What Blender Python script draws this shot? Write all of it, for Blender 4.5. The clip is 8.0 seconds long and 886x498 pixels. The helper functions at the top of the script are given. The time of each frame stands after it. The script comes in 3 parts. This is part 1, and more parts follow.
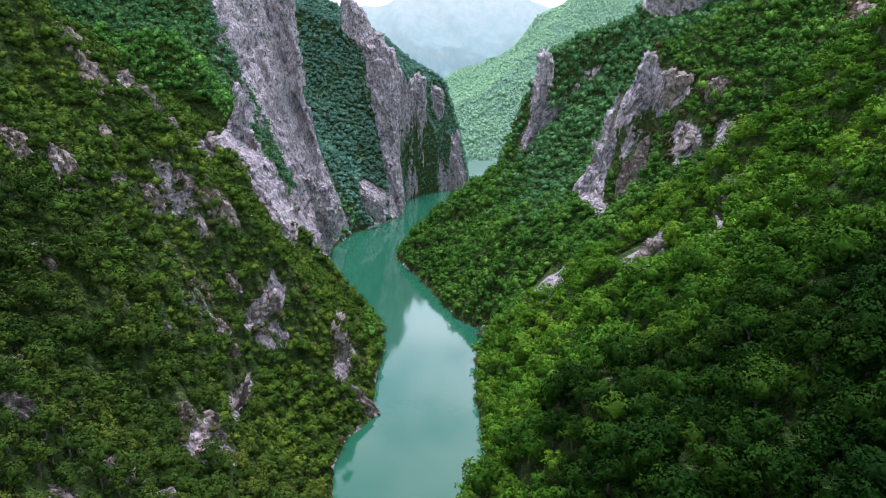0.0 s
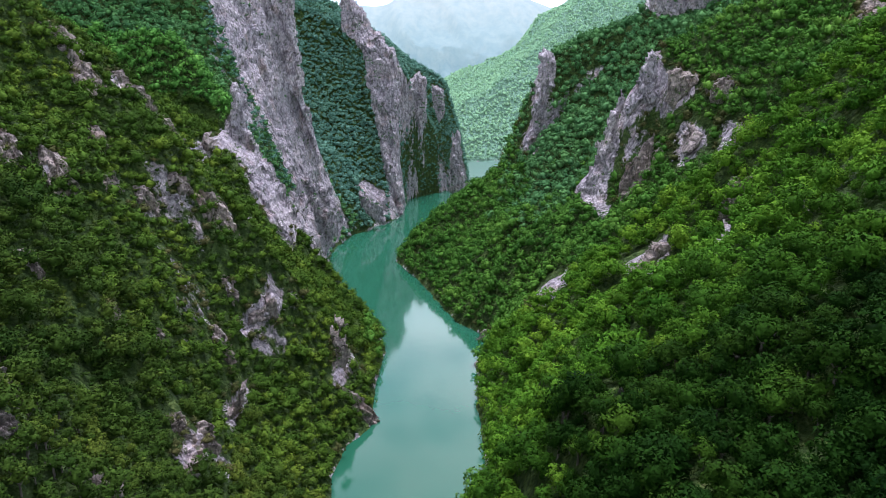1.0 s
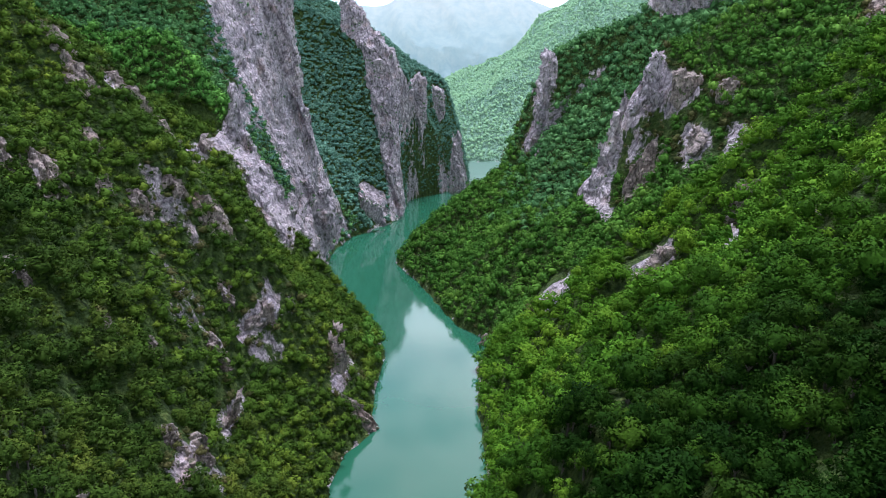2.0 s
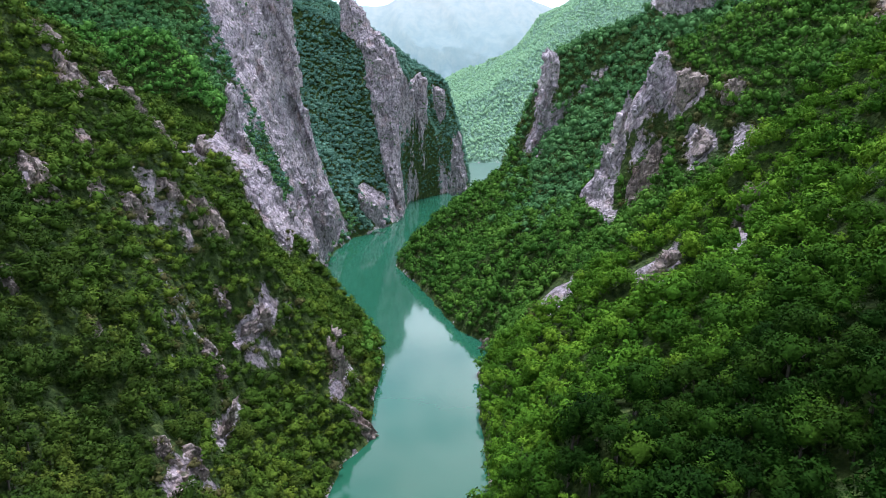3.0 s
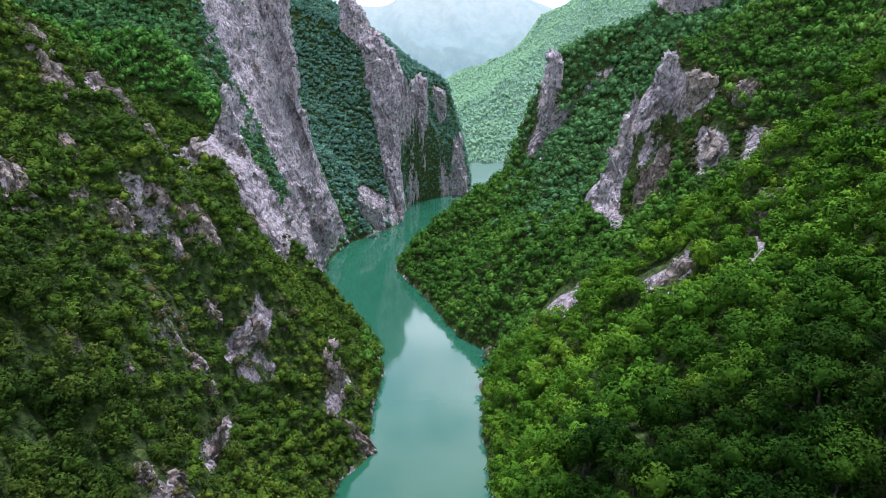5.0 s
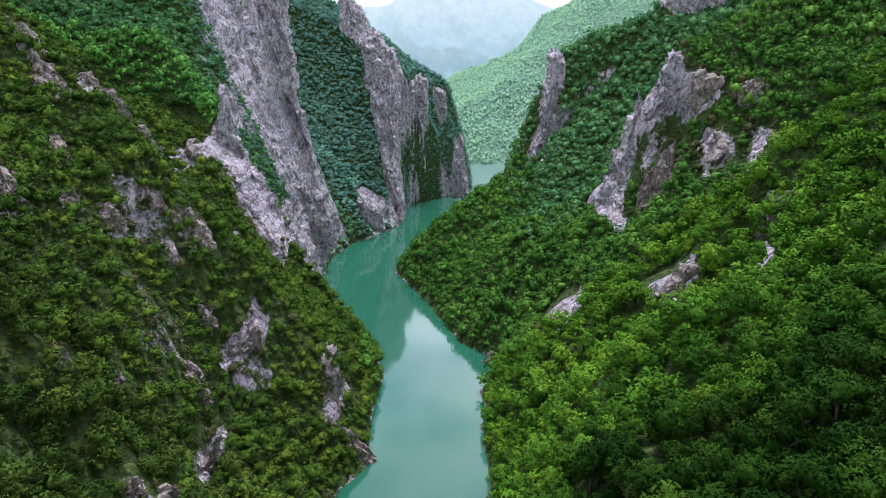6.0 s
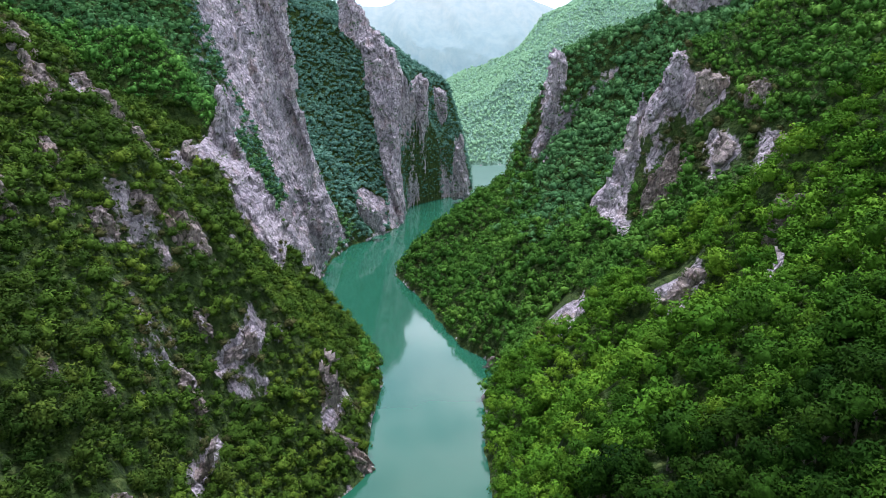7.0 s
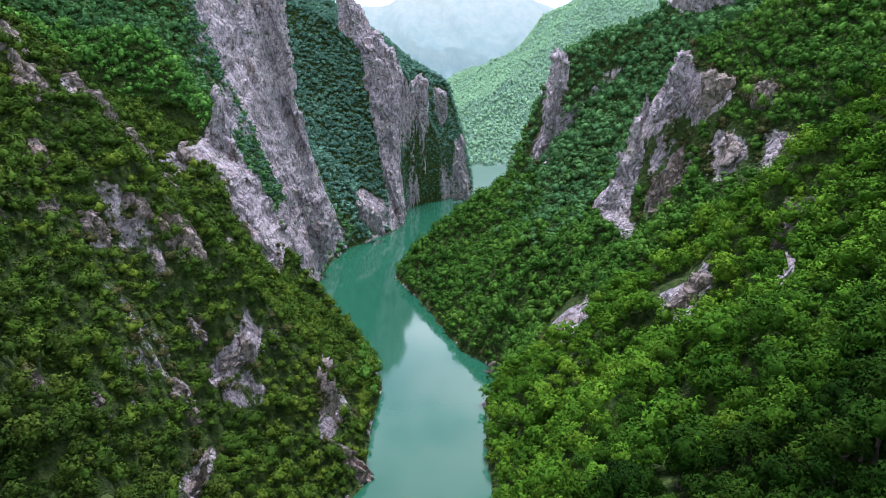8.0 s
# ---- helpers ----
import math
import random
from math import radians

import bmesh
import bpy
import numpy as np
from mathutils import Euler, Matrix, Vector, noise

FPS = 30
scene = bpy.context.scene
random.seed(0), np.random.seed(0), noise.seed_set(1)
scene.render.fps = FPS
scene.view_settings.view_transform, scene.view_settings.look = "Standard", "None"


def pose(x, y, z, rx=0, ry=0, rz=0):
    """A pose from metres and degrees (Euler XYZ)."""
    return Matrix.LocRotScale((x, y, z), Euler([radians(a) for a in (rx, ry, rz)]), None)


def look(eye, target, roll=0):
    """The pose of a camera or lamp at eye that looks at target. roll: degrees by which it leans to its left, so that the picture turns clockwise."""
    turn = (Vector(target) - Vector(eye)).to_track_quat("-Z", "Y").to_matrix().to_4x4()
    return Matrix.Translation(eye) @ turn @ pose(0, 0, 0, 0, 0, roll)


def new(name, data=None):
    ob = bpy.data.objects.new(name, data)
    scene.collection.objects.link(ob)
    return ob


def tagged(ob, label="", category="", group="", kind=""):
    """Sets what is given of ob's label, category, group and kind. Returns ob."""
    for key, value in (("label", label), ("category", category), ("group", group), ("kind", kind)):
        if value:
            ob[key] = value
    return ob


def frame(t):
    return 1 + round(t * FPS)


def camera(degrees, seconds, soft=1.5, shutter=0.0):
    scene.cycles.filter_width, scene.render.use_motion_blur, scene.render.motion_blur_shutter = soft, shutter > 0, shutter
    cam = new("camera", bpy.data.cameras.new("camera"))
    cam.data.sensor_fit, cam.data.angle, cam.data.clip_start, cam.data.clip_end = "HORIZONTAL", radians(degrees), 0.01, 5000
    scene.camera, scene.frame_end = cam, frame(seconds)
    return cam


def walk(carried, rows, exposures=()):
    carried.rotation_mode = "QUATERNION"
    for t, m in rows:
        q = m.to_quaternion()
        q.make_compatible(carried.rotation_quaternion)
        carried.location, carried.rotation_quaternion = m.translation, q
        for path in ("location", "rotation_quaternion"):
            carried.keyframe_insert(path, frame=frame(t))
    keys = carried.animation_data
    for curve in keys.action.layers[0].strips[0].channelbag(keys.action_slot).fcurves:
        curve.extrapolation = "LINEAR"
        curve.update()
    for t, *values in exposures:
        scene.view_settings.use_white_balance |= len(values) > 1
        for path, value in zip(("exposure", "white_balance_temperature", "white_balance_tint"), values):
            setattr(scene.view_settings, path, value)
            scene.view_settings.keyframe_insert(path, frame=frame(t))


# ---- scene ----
# ---------------------------------------------------------------- camera
cam = camera(65.0, 8.0, soft=0.7)
EYE_HEIGHT = 147.5          # metres above the river
TILT = -14.958
# seconds, metres flown, yaw and pitch drift in degrees
FLIGHT = [
    (0.0, 0.00, 0.000, 0.000), (0.5, 3.05, 0.012, 0.001), (1.0, 6.10, 0.022, -0.001),
    (1.5, 9.16, 0.033, 0.005), (3.0, 18.10, 0.070, 0.022), (3.5, 21.03, 0.090, 0.030),
    (4.0, 23.94, 0.105, 0.038), (4.5, 26.87, 0.110, 0.043), (6.0, 35.80, 0.138, 0.063),
    (6.5, 38.80, 0.148, 0.067), (7.0, 41.88, 0.151, 0.068), (7.5, 44.95, 0.155, 0.067),
    (8.0, 48.00, 0.156, 0.067),
]
walk(cam, [(t, pose(-0.0272 * s, s, EYE_HEIGHT, 90 + TILT + pitch, 0, yaw)) for t, s, yaw, pitch in FLIGHT],
     exposures=[(0.0, 0.02, 6000, 17)])

# ---------------------------------------------------------------- light
SUN_ELEVATION, SUN_ROTATION = radians(75), radians(5)


def build_light():
    world = bpy.data.worlds.new("overcast_sky")
    scene.world = world
    world.use_nodes = True
    nt = world.node_tree
    nt.nodes.clear()
    out = nt.nodes.new("ShaderNodeOutputWorld")
    sky = nt.nodes.new("ShaderNodeTexSky")
    sky.sky_type = "NISHITA"
    sky.sun_disc = False
    sky.sun_elevation, sky.sun_rotation = SUN_ELEVATION, SUN_ROTATION
    clear = nt.nodes.new("ShaderNodeBackground")
    clear.inputs["Strength"].default_value = 0.12
    nt.links.new(sky.outputs[0], clear.inputs["Color"])
    # a broken layer of pale cloud under the sky
    coord = nt.nodes.new("ShaderNodeTexCoord")
    mapping = nt.nodes.new("ShaderNodeMapping")
    mapping.inputs["Scale"].default_value = (2.2, 2.2, 5.0)
    nt.links.new(coord.outputs["Generated"], mapping.inputs["Vector"])
    puffs = nt.nodes.new("ShaderNodeTexNoise")
    puffs.inputs["Scale"].default_value = 3.2
    puffs.inputs["Detail"].default_value = 6
    puffs.inputs["Roughness"].default_value = 0.55
    nt.links.new(mapping.outputs[0], puffs.inputs["Vector"])
    tone = nt.nodes.new("ShaderNodeValToRGB")
    tone.color_ramp.elements[0].position = 0.36
    tone.color_ramp.elements[0].color = (0.34, 0.47, 0.58, 1)
    tone.color_ramp.elements[1].position = 0.60
    tone.color_ramp.elements[1].color = (0.91, 0.965, 1.0, 1)
    nt.links.new(puffs.outputs["Fac"], tone.inputs["Fac"])
    # the layer is thinner and brighter low down than overhead
    split_z = nt.nodes.new("ShaderNodeSeparateXYZ")
    nt.links.new(coord.outputs["Generated"], split_z.inputs[0])
    fade = nt.nodes.new("ShaderNodeMapRange")
    fade.inputs["From Min"].default_value, fade.inputs["From Max"].default_value = 0.30, 0.70
    fade.inputs["To Min"].default_value, fade.inputs["To Max"].default_value = 3.5, 0.65
    nt.links.new(split_z.outputs["Z"], fade.inputs["Value"])
    cloud = nt.nodes.new("ShaderNodeBackground")
    nt.links.new(fade.outputs[0], cloud.inputs["Strength"])
    nt.links.new(tone.outputs["Color"], cloud.inputs["Color"])
    mix = nt.nodes.new("ShaderNodeMixShader")
    mix.inputs["Fac"].default_value = 0.82
    nt.links.new(clear.outputs[0], mix.inputs[1])
    nt.links.new(cloud.outputs[0], mix.inputs[2])
    nt.links.new(mix.outputs[0], out.inputs["Surface"])
    lamp = bpy.data.lights.new("sun", "SUN")
    lamp.energy, lamp.angle, lamp.color = 6.5, radians(22), (0.97, 0.96, 1.06)
    sun = new("sun", lamp)
    e, r = SUN_ELEVATION, SUN_ROTATION
    way = Vector((math.sin(r) * math.cos(e), math.cos(r) * math.cos(e), math.sin(e)))
    sun.matrix_world = look(way * 1000, (0, 0, 0))


build_light()


# ---------------------------------------------------------------- materials
def shader(name):
    m = bpy.data.materials.new(name)
    m.use_nodes = True
    nt = m.node_tree
    return m, nt, nt.nodes["Principled BSDF"]


def noise_node(nt, vector, scale, detail=4.0, rough=0.55, stretch=(1, 1, 1), turn=None):
    mp = nt.nodes.new("ShaderNodeMapping")
    mp.inputs["Scale"].default_value = stretch
    if turn:
        mp.vector_type = "TEXTURE"
        mp.inputs["Rotation"].default_value = turn
        mp.inputs["Scale"].default_value = [1 / q for q in stretch]
    nt.links.new(vector, mp.inputs["Vector"])
    n = nt.nodes.new("ShaderNodeTexNoise")
    n.inputs["Scale"].default_value = scale
    n.inputs["Detail"].default_value = detail
    n.inputs["Roughness"].default_value = rough
    nt.links.new(mp.outputs[0], n.inputs["Vector"])
    return n.outputs["Fac"]


def ramp(nt, fac, *stops):
    r = nt.nodes.new("ShaderNodeValToRGB")
    els = r.color_ramp.elements
    while len(els) < len(stops):
        els.new(0.5)
    for el, (at, col) in zip(els, stops):
        el.position, el.color = at, (*col, 1)
    nt.links.new(fac, r.inputs["Fac"])
    return r.outputs["Color"]


def blend(nt, a, b, fac, kind="MIX"):
    mx = nt.nodes.new("ShaderNodeMix")
    mx.data_type, mx.blend_type = "RGBA", kind
    if isinstance(fac, float):
        mx.inputs[0].default_value = fac
    else:
        nt.links.new(fac, mx.inputs[0])
    nt.links.new(a, mx.inputs[6])
    nt.links.new(b, mx.inputs[7])
    return mx.outputs[2]


def maths(nt, op, a, b=None):
    n = nt.nodes.new("ShaderNodeMath")
    n.operation = op
    for i, v in enumerate((a, b)):
        if isinstance(v, (int, float)):
            n.inputs[i].default_value = v
        elif v is not None:
            nt.links.new(v, n.inputs[i])
    return n.outputs[0]


def rock_colour(nt, pos, tint=(1.0, 1.0, 1.0)):
    """Grey-mauve limestone: broad stains, short slanting streaks, dark cracks, tufts of moss and fine grain."""
    broad = noise_node(nt, pos, 0.04, 4)
    base = ramp(nt, broad, *((at, tuple(c * t for c, t in zip(col, tint))) for at, col in ((0.32, (0.43, 0.39, 0.41)), (0.52, (0.55, 0.49, 0.505)), (0.72, (0.64, 0.57, 0.56)))))
    streak = noise_node(nt, pos, 0.32, 5, 0.62, (1, 1, 0.45), (0.2, 0.4, 0))
    base = blend(nt, base, ramp(nt, streak, (0.38, (0.42, 0.40, 0.44)), (0.46, (0.92, 0.92, 0.93)), (0.62, (1.08, 1.07, 1.07))), 0.75, "MULTIPLY")
    grain = noise_node(nt, pos, 1.0, 6, 0.72, (1, 1, 0.3), (0.25, 0.5, 0))
    base = blend(nt, base, ramp(nt, grain, (0.42, (0.44, 0.42, 0.46)), (0.52, (1.02, 1.0, 1.0)), (0.66, (1.1, 1.08, 1.08))), 0.7, "MULTIPLY")
    cells = nt.nodes.new("ShaderNodeTexVoronoi")
    cells.feature = "DISTANCE_TO_EDGE"
    cells.inputs["Scale"].default_value = 0.22
    mp = nt.nodes.new("ShaderNodeMapping")
    mp.inputs["Scale"].default_value = (1, 1, 0.45)
    mp.inputs["Rotation"].default_value = (0.3, 0.35, 0)
    warp = nt.nodes.new("ShaderNodeTexNoise")
    warp.inputs["Scale"].default_value = 0.25
    nt.links.new(pos, warp.inputs["Vector"])
    bend = nt.nodes.new("ShaderNodeVectorMath")
    bend.operation = "MULTIPLY_ADD"
    bend.inputs[1].default_value = (5, 5, 5)
    nt.links.new(warp.outputs["Color"], bend.inputs[0])
    nt.links.new(pos, bend.inputs[2])
    nt.links.new(bend.outputs[0], mp.inputs["Vector"])
    nt.links.new(mp.outputs[0], cells.inputs["Vector"])
    crack = cells.outputs["Distance"]
    base = blend(nt, base, ramp(nt, crack, (0.0, (0.35, 0.33, 0.35)), (0.08, (1, 1, 1))), 0.65, "MULTIPLY")
    rust = noise_node(nt, pos, 0.10, 3)
    base = blend(nt, base, ramp(nt, rust, (0.55, (1, 1, 1)), (0.75, (1.08, 0.84, 0.72))), 0.6, "MULTIPLY")
    moss = noise_node(nt, pos, 0.3, 6, 0.7)
    base = blend(nt, base, ramp(nt, moss, (0.0, (0.05, 0.075, 0.03)), (1.0, (0.07, 0.09, 0.035))), ramp(nt, moss, (0.57, (0, 0, 0)), (0.63, (0.85, 0.85, 0.85))))
    relief = maths(nt, "ADD", maths(nt, "ADD", streak, maths(nt, "MULTIPLY", grain, 0.6)), maths(nt, "MULTIPLY", maths(nt, "MINIMUM", crack, 0.2), 2.0))
    return base, relief


def limestone(name, tint=(1.0, 1.0, 1.0)):
    m, nt, b = shader(name)
    pos = nt.nodes.new("ShaderNodeNewGeometry").outputs["Position"]
    col, relief = rock_colour(nt, pos, tint)
    nt.links.new(col, b.inputs["Base Color"])
    b.inputs["Roughness"].default_value = 0.93
    b.inputs["Specular IOR Level"].default_value = 0.25
    bump = nt.nodes.new("ShaderNodeBump")
    bump.inputs["Strength"].default_value = 0.9
    bump.inputs["Distance"].default_value = 2.2
    nt.links.new(relief, bump.inputs["Height"])
    nt.links.new(bump.outputs[0], b.inputs["Normal"])
    return m


def canyon_ground():
    """Limestone where the ground is bare, undergrowth and soil elsewhere, painted paler for haze beyond the bend."""
    m, nt, b = shader("canyon_ground")
    pos = nt.nodes.new("ShaderNodeNewGeometry").outputs["Position"]
    col, relief = rock_colour(nt, pos)
    weeds = noise_node(nt, pos, 0.35, 6, 0.65)
    green = ramp(nt, weeds, (0.3, (0.016, 0.034, 0.007)), (0.5, (0.042, 0.076, 0.015)), (0.64, (0.085, 0.125, 0.028)),
                 (0.78, (0.15, 0.14, 0.06)))
    far_haze = nt.nodes.new("ShaderNodeAttribute")
    far_haze.attribute_name = "far_haze"
    # undergrowth with the haze of the far valley put into its colour
    hazed_green = ramp(nt, weeds, (0.3, (0.19, 0.33, 0.245)), (0.7, (0.23, 0.38, 0.27)))
    green = blend(nt, green, hazed_green, far_haze.outputs["Fac"])
    bare = nt.nodes.new("ShaderNodeAttribute")
    bare.attribute_name = "bare"
    patch = noise_node(nt, pos, 0.22, 6, 0.7)
    edge = maths(nt, "ADD", bare.outputs["Fac"], maths(nt, "MULTIPLY", maths(nt, "SUBTRACT", patch, 0.5), 1.5))
    fac = ramp(nt, edge, (0.42, (0, 0, 0)), (0.56, (1, 1, 1)))
    nt.links.new(blend(nt, green, col, fac), b.inputs["Base Color"])
    b.inputs["Roughness"].default_value = 0.95
    b.inputs["Specular IOR Level"].default_value = 0.2
    bump = nt.nodes.new("ShaderNodeBump")
    bump.inputs["Strength"].default_value = 1.0
    bump.inputs["Distance"].default_value = 2.2
    nt.links.new(maths(nt, "ADD", relief, weeds), bump.inputs["Height"])
    nt.links.new(bump.outputs[0], b.inputs["Normal"])
    return m


def foliage(name, dark, mid, light, clear=0.06, grain=1.0, mottle=0.68):
    """Leaves: a tone of its own for each tree, broad patches of younger green, light through the blades."""
    m, nt, b = shader(name)
    pos = nt.nodes.new("ShaderNodeNewGeometry")
    tone = nt.nodes.new("ShaderNodeAttribute")
    tone.attribute_name = "tone"
    info = nt.nodes.new("ShaderNodeObjectInfo")
    each = maths(nt, "FRACT", maths(nt, "ADD", tone.outputs["Fac"], info.outputs["Random"]))
    stand = noise_node(nt, pos.outputs["Position"], 0.03, 3)
    leaf = pos.outputs["Random Per Island"]
    v = maths(nt, "ADD", maths(nt, "ADD", maths(nt, "MULTIPLY", each, 0.34), 0.105), maths(nt, "MULTIPLY", leaf, 0.12))
    v = maths(nt, "ADD", v, maths(nt, "MULTIPLY", maths(nt, "SUBTRACT", stand, 0.5), 0.85))
    col = ramp(nt, maths(nt, "ADD", v, 0.12), (0.12, dark), (0.5, mid), (0.92, light))
    spray = noise_node(nt, pos.outputs["Position"], 1.0 / grain, 4, 0.65)
    col = blend(nt, col, ramp(nt, spray, (0.36, (0.18, 0.21, 0.17)), (0.50, (0.97, 0.97, 0.97)), (0.68, (1.40, 1.34, 1.28))), mottle, "MULTIPLY")
    bump = nt.nodes.new("ShaderNodeBump")
    bump.inputs["Strength"].default_value = 0.4
    bump.inputs["Distance"].default_value = 0.4 * grain
    nt.links.new(spray, bump.inputs["Height"])
    nt.links.new(bump.outputs[0], b.inputs["Normal"])
    nt.links.new(col, b.inputs["Base Color"])
    b.inputs["Roughness"].default_value = 0.75
    b.inputs["Specular IOR Level"].default_value = 0.03
    tr = nt.nodes.new("ShaderNodeBsdfTranslucent")
    nt.links.new(col, tr.inputs["Color"])
    mx = nt.nodes.new("ShaderNodeMixShader")
    mx.inputs["Fac"].default_value = clear
    nt.links.new(b.outputs[0], mx.inputs[1])
    nt.links.new(tr.outputs[0], mx.inputs[2])
    nt.links.new(mx.outputs[0], nt.nodes["Material Output"].inputs["Surface"])
    return m


def bark():
    m, nt, b = shader("bark")
    pos = nt.nodes.new("ShaderNodeNewGeometry").outputs["Position"]
    n = noise_node(nt, pos, 3.0, 5, 0.6, (1, 1, 0.2))
    nt.links.new(ramp(nt, n, (0.3, (0.05, 0.04, 0.032)), (0.7, (0.17, 0.145, 0.12))), b.inputs["Base Color"])
    b.inputs["Roughness"].default_value = 0.9
    return m


def river_water():
    """Still green mountain water: silt-green body under a smooth reflecting skin with faint ripples."""
    m, nt, b = shader("river_water")
    pos = nt.nodes.new("ShaderNodeNewGeometry").outputs["Position"]
    murk = noise_node(nt, pos, 0.012, 3)
    nt.links.new(ramp(nt, murk, (0.3, (0.015, 0.090, 0.048)), (0.7, (0.020, 0.106, 0.060))), b.inputs["Base Color"])
    # a breeze ruffles the reach beyond the bend
    part_y = nt.nodes.new("ShaderNodeSeparateXYZ")
    nt.links.new(pos, part_y.inputs[0])
    breeze = nt.nodes.new("ShaderNodeMapRange")
    breeze.inputs["From Min"].default_value, breeze.inputs["From Max"].default_value = 760, 960
    breeze.inputs["To Min"].default_value, breeze.inputs["To Max"].default_value = 0.07, 0.6
    nt.links.new(part_y.outputs["Y"], breeze.inputs["Value"])
    nt.links.new(breeze.outputs[0], b.inputs["Roughness"])
    b.inputs["IOR"].default_value = 1.5
    b.inputs["Specular IOR Level"].default_value = 1.0
    ripple = noise_node(nt, pos, 0.35, 3, 0.5, (1.0, 0.45, 1))
    bump = nt.nodes.new("ShaderNodeBump")
    ruffle = nt.nodes.new("ShaderNodeMapRange")
    ruffle.inputs["From Min"].default_value, ruffle.inputs["From Max"].default_value = 760, 960
    ruffle.inputs["To Min"].default_value, ruffle.inputs["To Max"].default_value = 0.05, 1.0
    nt.links.new(part_y.outputs["Y"], ruffle.inputs["Value"])
    nt.links.new(ruffle.outputs[0], bump.inputs["Strength"])
    bump.inputs["Distance"].default_value = 0.3
    nt.links.new(ripple, bump.inputs["Height"])
    nt.links.new(bump.outputs[0], b.inputs["Normal"])
    return m


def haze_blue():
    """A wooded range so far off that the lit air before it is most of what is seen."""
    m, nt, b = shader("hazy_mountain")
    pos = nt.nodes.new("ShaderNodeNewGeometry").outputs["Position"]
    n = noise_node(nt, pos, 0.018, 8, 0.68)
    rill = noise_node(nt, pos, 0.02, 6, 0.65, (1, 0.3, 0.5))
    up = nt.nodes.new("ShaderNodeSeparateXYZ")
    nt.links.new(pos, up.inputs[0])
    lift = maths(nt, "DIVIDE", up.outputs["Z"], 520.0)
    # the haze itself, painted as a glow that pales towards the crest
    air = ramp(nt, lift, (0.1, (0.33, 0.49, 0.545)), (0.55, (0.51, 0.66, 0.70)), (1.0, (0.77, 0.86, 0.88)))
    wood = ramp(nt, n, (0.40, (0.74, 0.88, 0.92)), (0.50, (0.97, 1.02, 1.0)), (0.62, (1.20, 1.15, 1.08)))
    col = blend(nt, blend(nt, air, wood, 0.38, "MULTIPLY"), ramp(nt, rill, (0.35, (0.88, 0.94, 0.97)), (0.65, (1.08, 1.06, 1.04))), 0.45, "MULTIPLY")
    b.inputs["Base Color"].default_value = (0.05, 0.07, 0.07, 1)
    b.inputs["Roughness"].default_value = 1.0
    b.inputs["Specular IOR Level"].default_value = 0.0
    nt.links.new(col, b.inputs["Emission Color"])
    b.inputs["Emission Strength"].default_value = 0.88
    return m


GROUND = canyon_ground()
ROCK = limestone("limestone")
ROCK_TAN = limestone("weathered_limestone", (0.66, 0.62, 0.53))
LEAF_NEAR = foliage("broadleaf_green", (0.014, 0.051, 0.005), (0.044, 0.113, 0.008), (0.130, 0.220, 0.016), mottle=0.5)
# darker copies of broadleaf_green: shade low on the east slope painted in
LEAF_DEEP_SHADE = foliage("deep_shade_green", (0.003, 0.016, 0.002), (0.011, 0.036, 0.003), (0.034, 0.071, 0.007), mottle=0.5)
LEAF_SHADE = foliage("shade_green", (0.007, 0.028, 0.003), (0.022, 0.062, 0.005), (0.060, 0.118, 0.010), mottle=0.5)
# broadleaf_green brightened: sun on the ridge put into the leaf colour
LEAF_RIDGE = foliage("sunlit_ridge_green", (0.022, 0.079, 0.006), (0.075, 0.181, 0.013), (0.194, 0.321, 0.022), mottle=0.5)
# spur and gully leaves: a first veil of haze put into the greens
LEAF_SPUR = foliage("spur_haze_green", (0.026, 0.087, 0.013), (0.064, 0.163, 0.022), (0.136, 0.260, 0.035), grain=1.5, mottle=0.5)
LEAF_GULLY = foliage("gully_haze_green", (0.040, 0.135, 0.025), (0.099, 0.253, 0.043), (0.212, 0.404, 0.069), grain=1.5, mottle=0.5)
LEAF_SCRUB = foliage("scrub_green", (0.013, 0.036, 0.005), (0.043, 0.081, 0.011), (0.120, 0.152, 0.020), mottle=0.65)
# brighter copy of scrub_green, with sunlight on the upper slope painted in
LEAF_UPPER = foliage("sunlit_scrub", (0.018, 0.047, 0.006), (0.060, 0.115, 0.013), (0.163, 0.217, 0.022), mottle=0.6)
LEAF_DRY = foliage("dry_scrub", (0.040, 0.050, 0.016), (0.080, 0.085, 0.028), (0.140, 0.120, 0.052))
# haze put into the leaf colour, paler and bluer with distance
LEAF_CLIFF = foliage("ledge_haze_green", (0.050, 0.140, 0.054), (0.086, 0.205, 0.068), (0.122, 0.262, 0.076), grain=1.7, mottle=0.35)
LEAF_BUTTRESS = foliage("buttress_haze_green", (0.097, 0.214, 0.165), (0.129, 0.263, 0.190), (0.164, 0.316, 0.202), grain=2.2, mottle=0.35)
LEAF_FAR = foliage("valley_haze_green", (0.160, 0.300, 0.180), (0.186, 0.336, 0.186), (0.216, 0.374, 0.188), grain=5.0, mottle=0.2)
BARK = bark()
WATER = river_water()
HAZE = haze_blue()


# ---------------------------------------------------------------- lie of the land
def lattice(ix, iy, iz, seed):
    h = (ix * 374761393 + iy * 668265263 + iz * 2147483647 + seed * 1274126177) & 0xFFFFFFFF
    h = ((h ^ (h >> 13)) * 1274126177) & 0xFFFFFFFF
    h = ((h ^ (h >> 16)) * 2246822519) & 0xFFFFFFFF
    return ((h ^ (h >> 15)) & 0xFFFFFF) / float(0xFFFFFF)


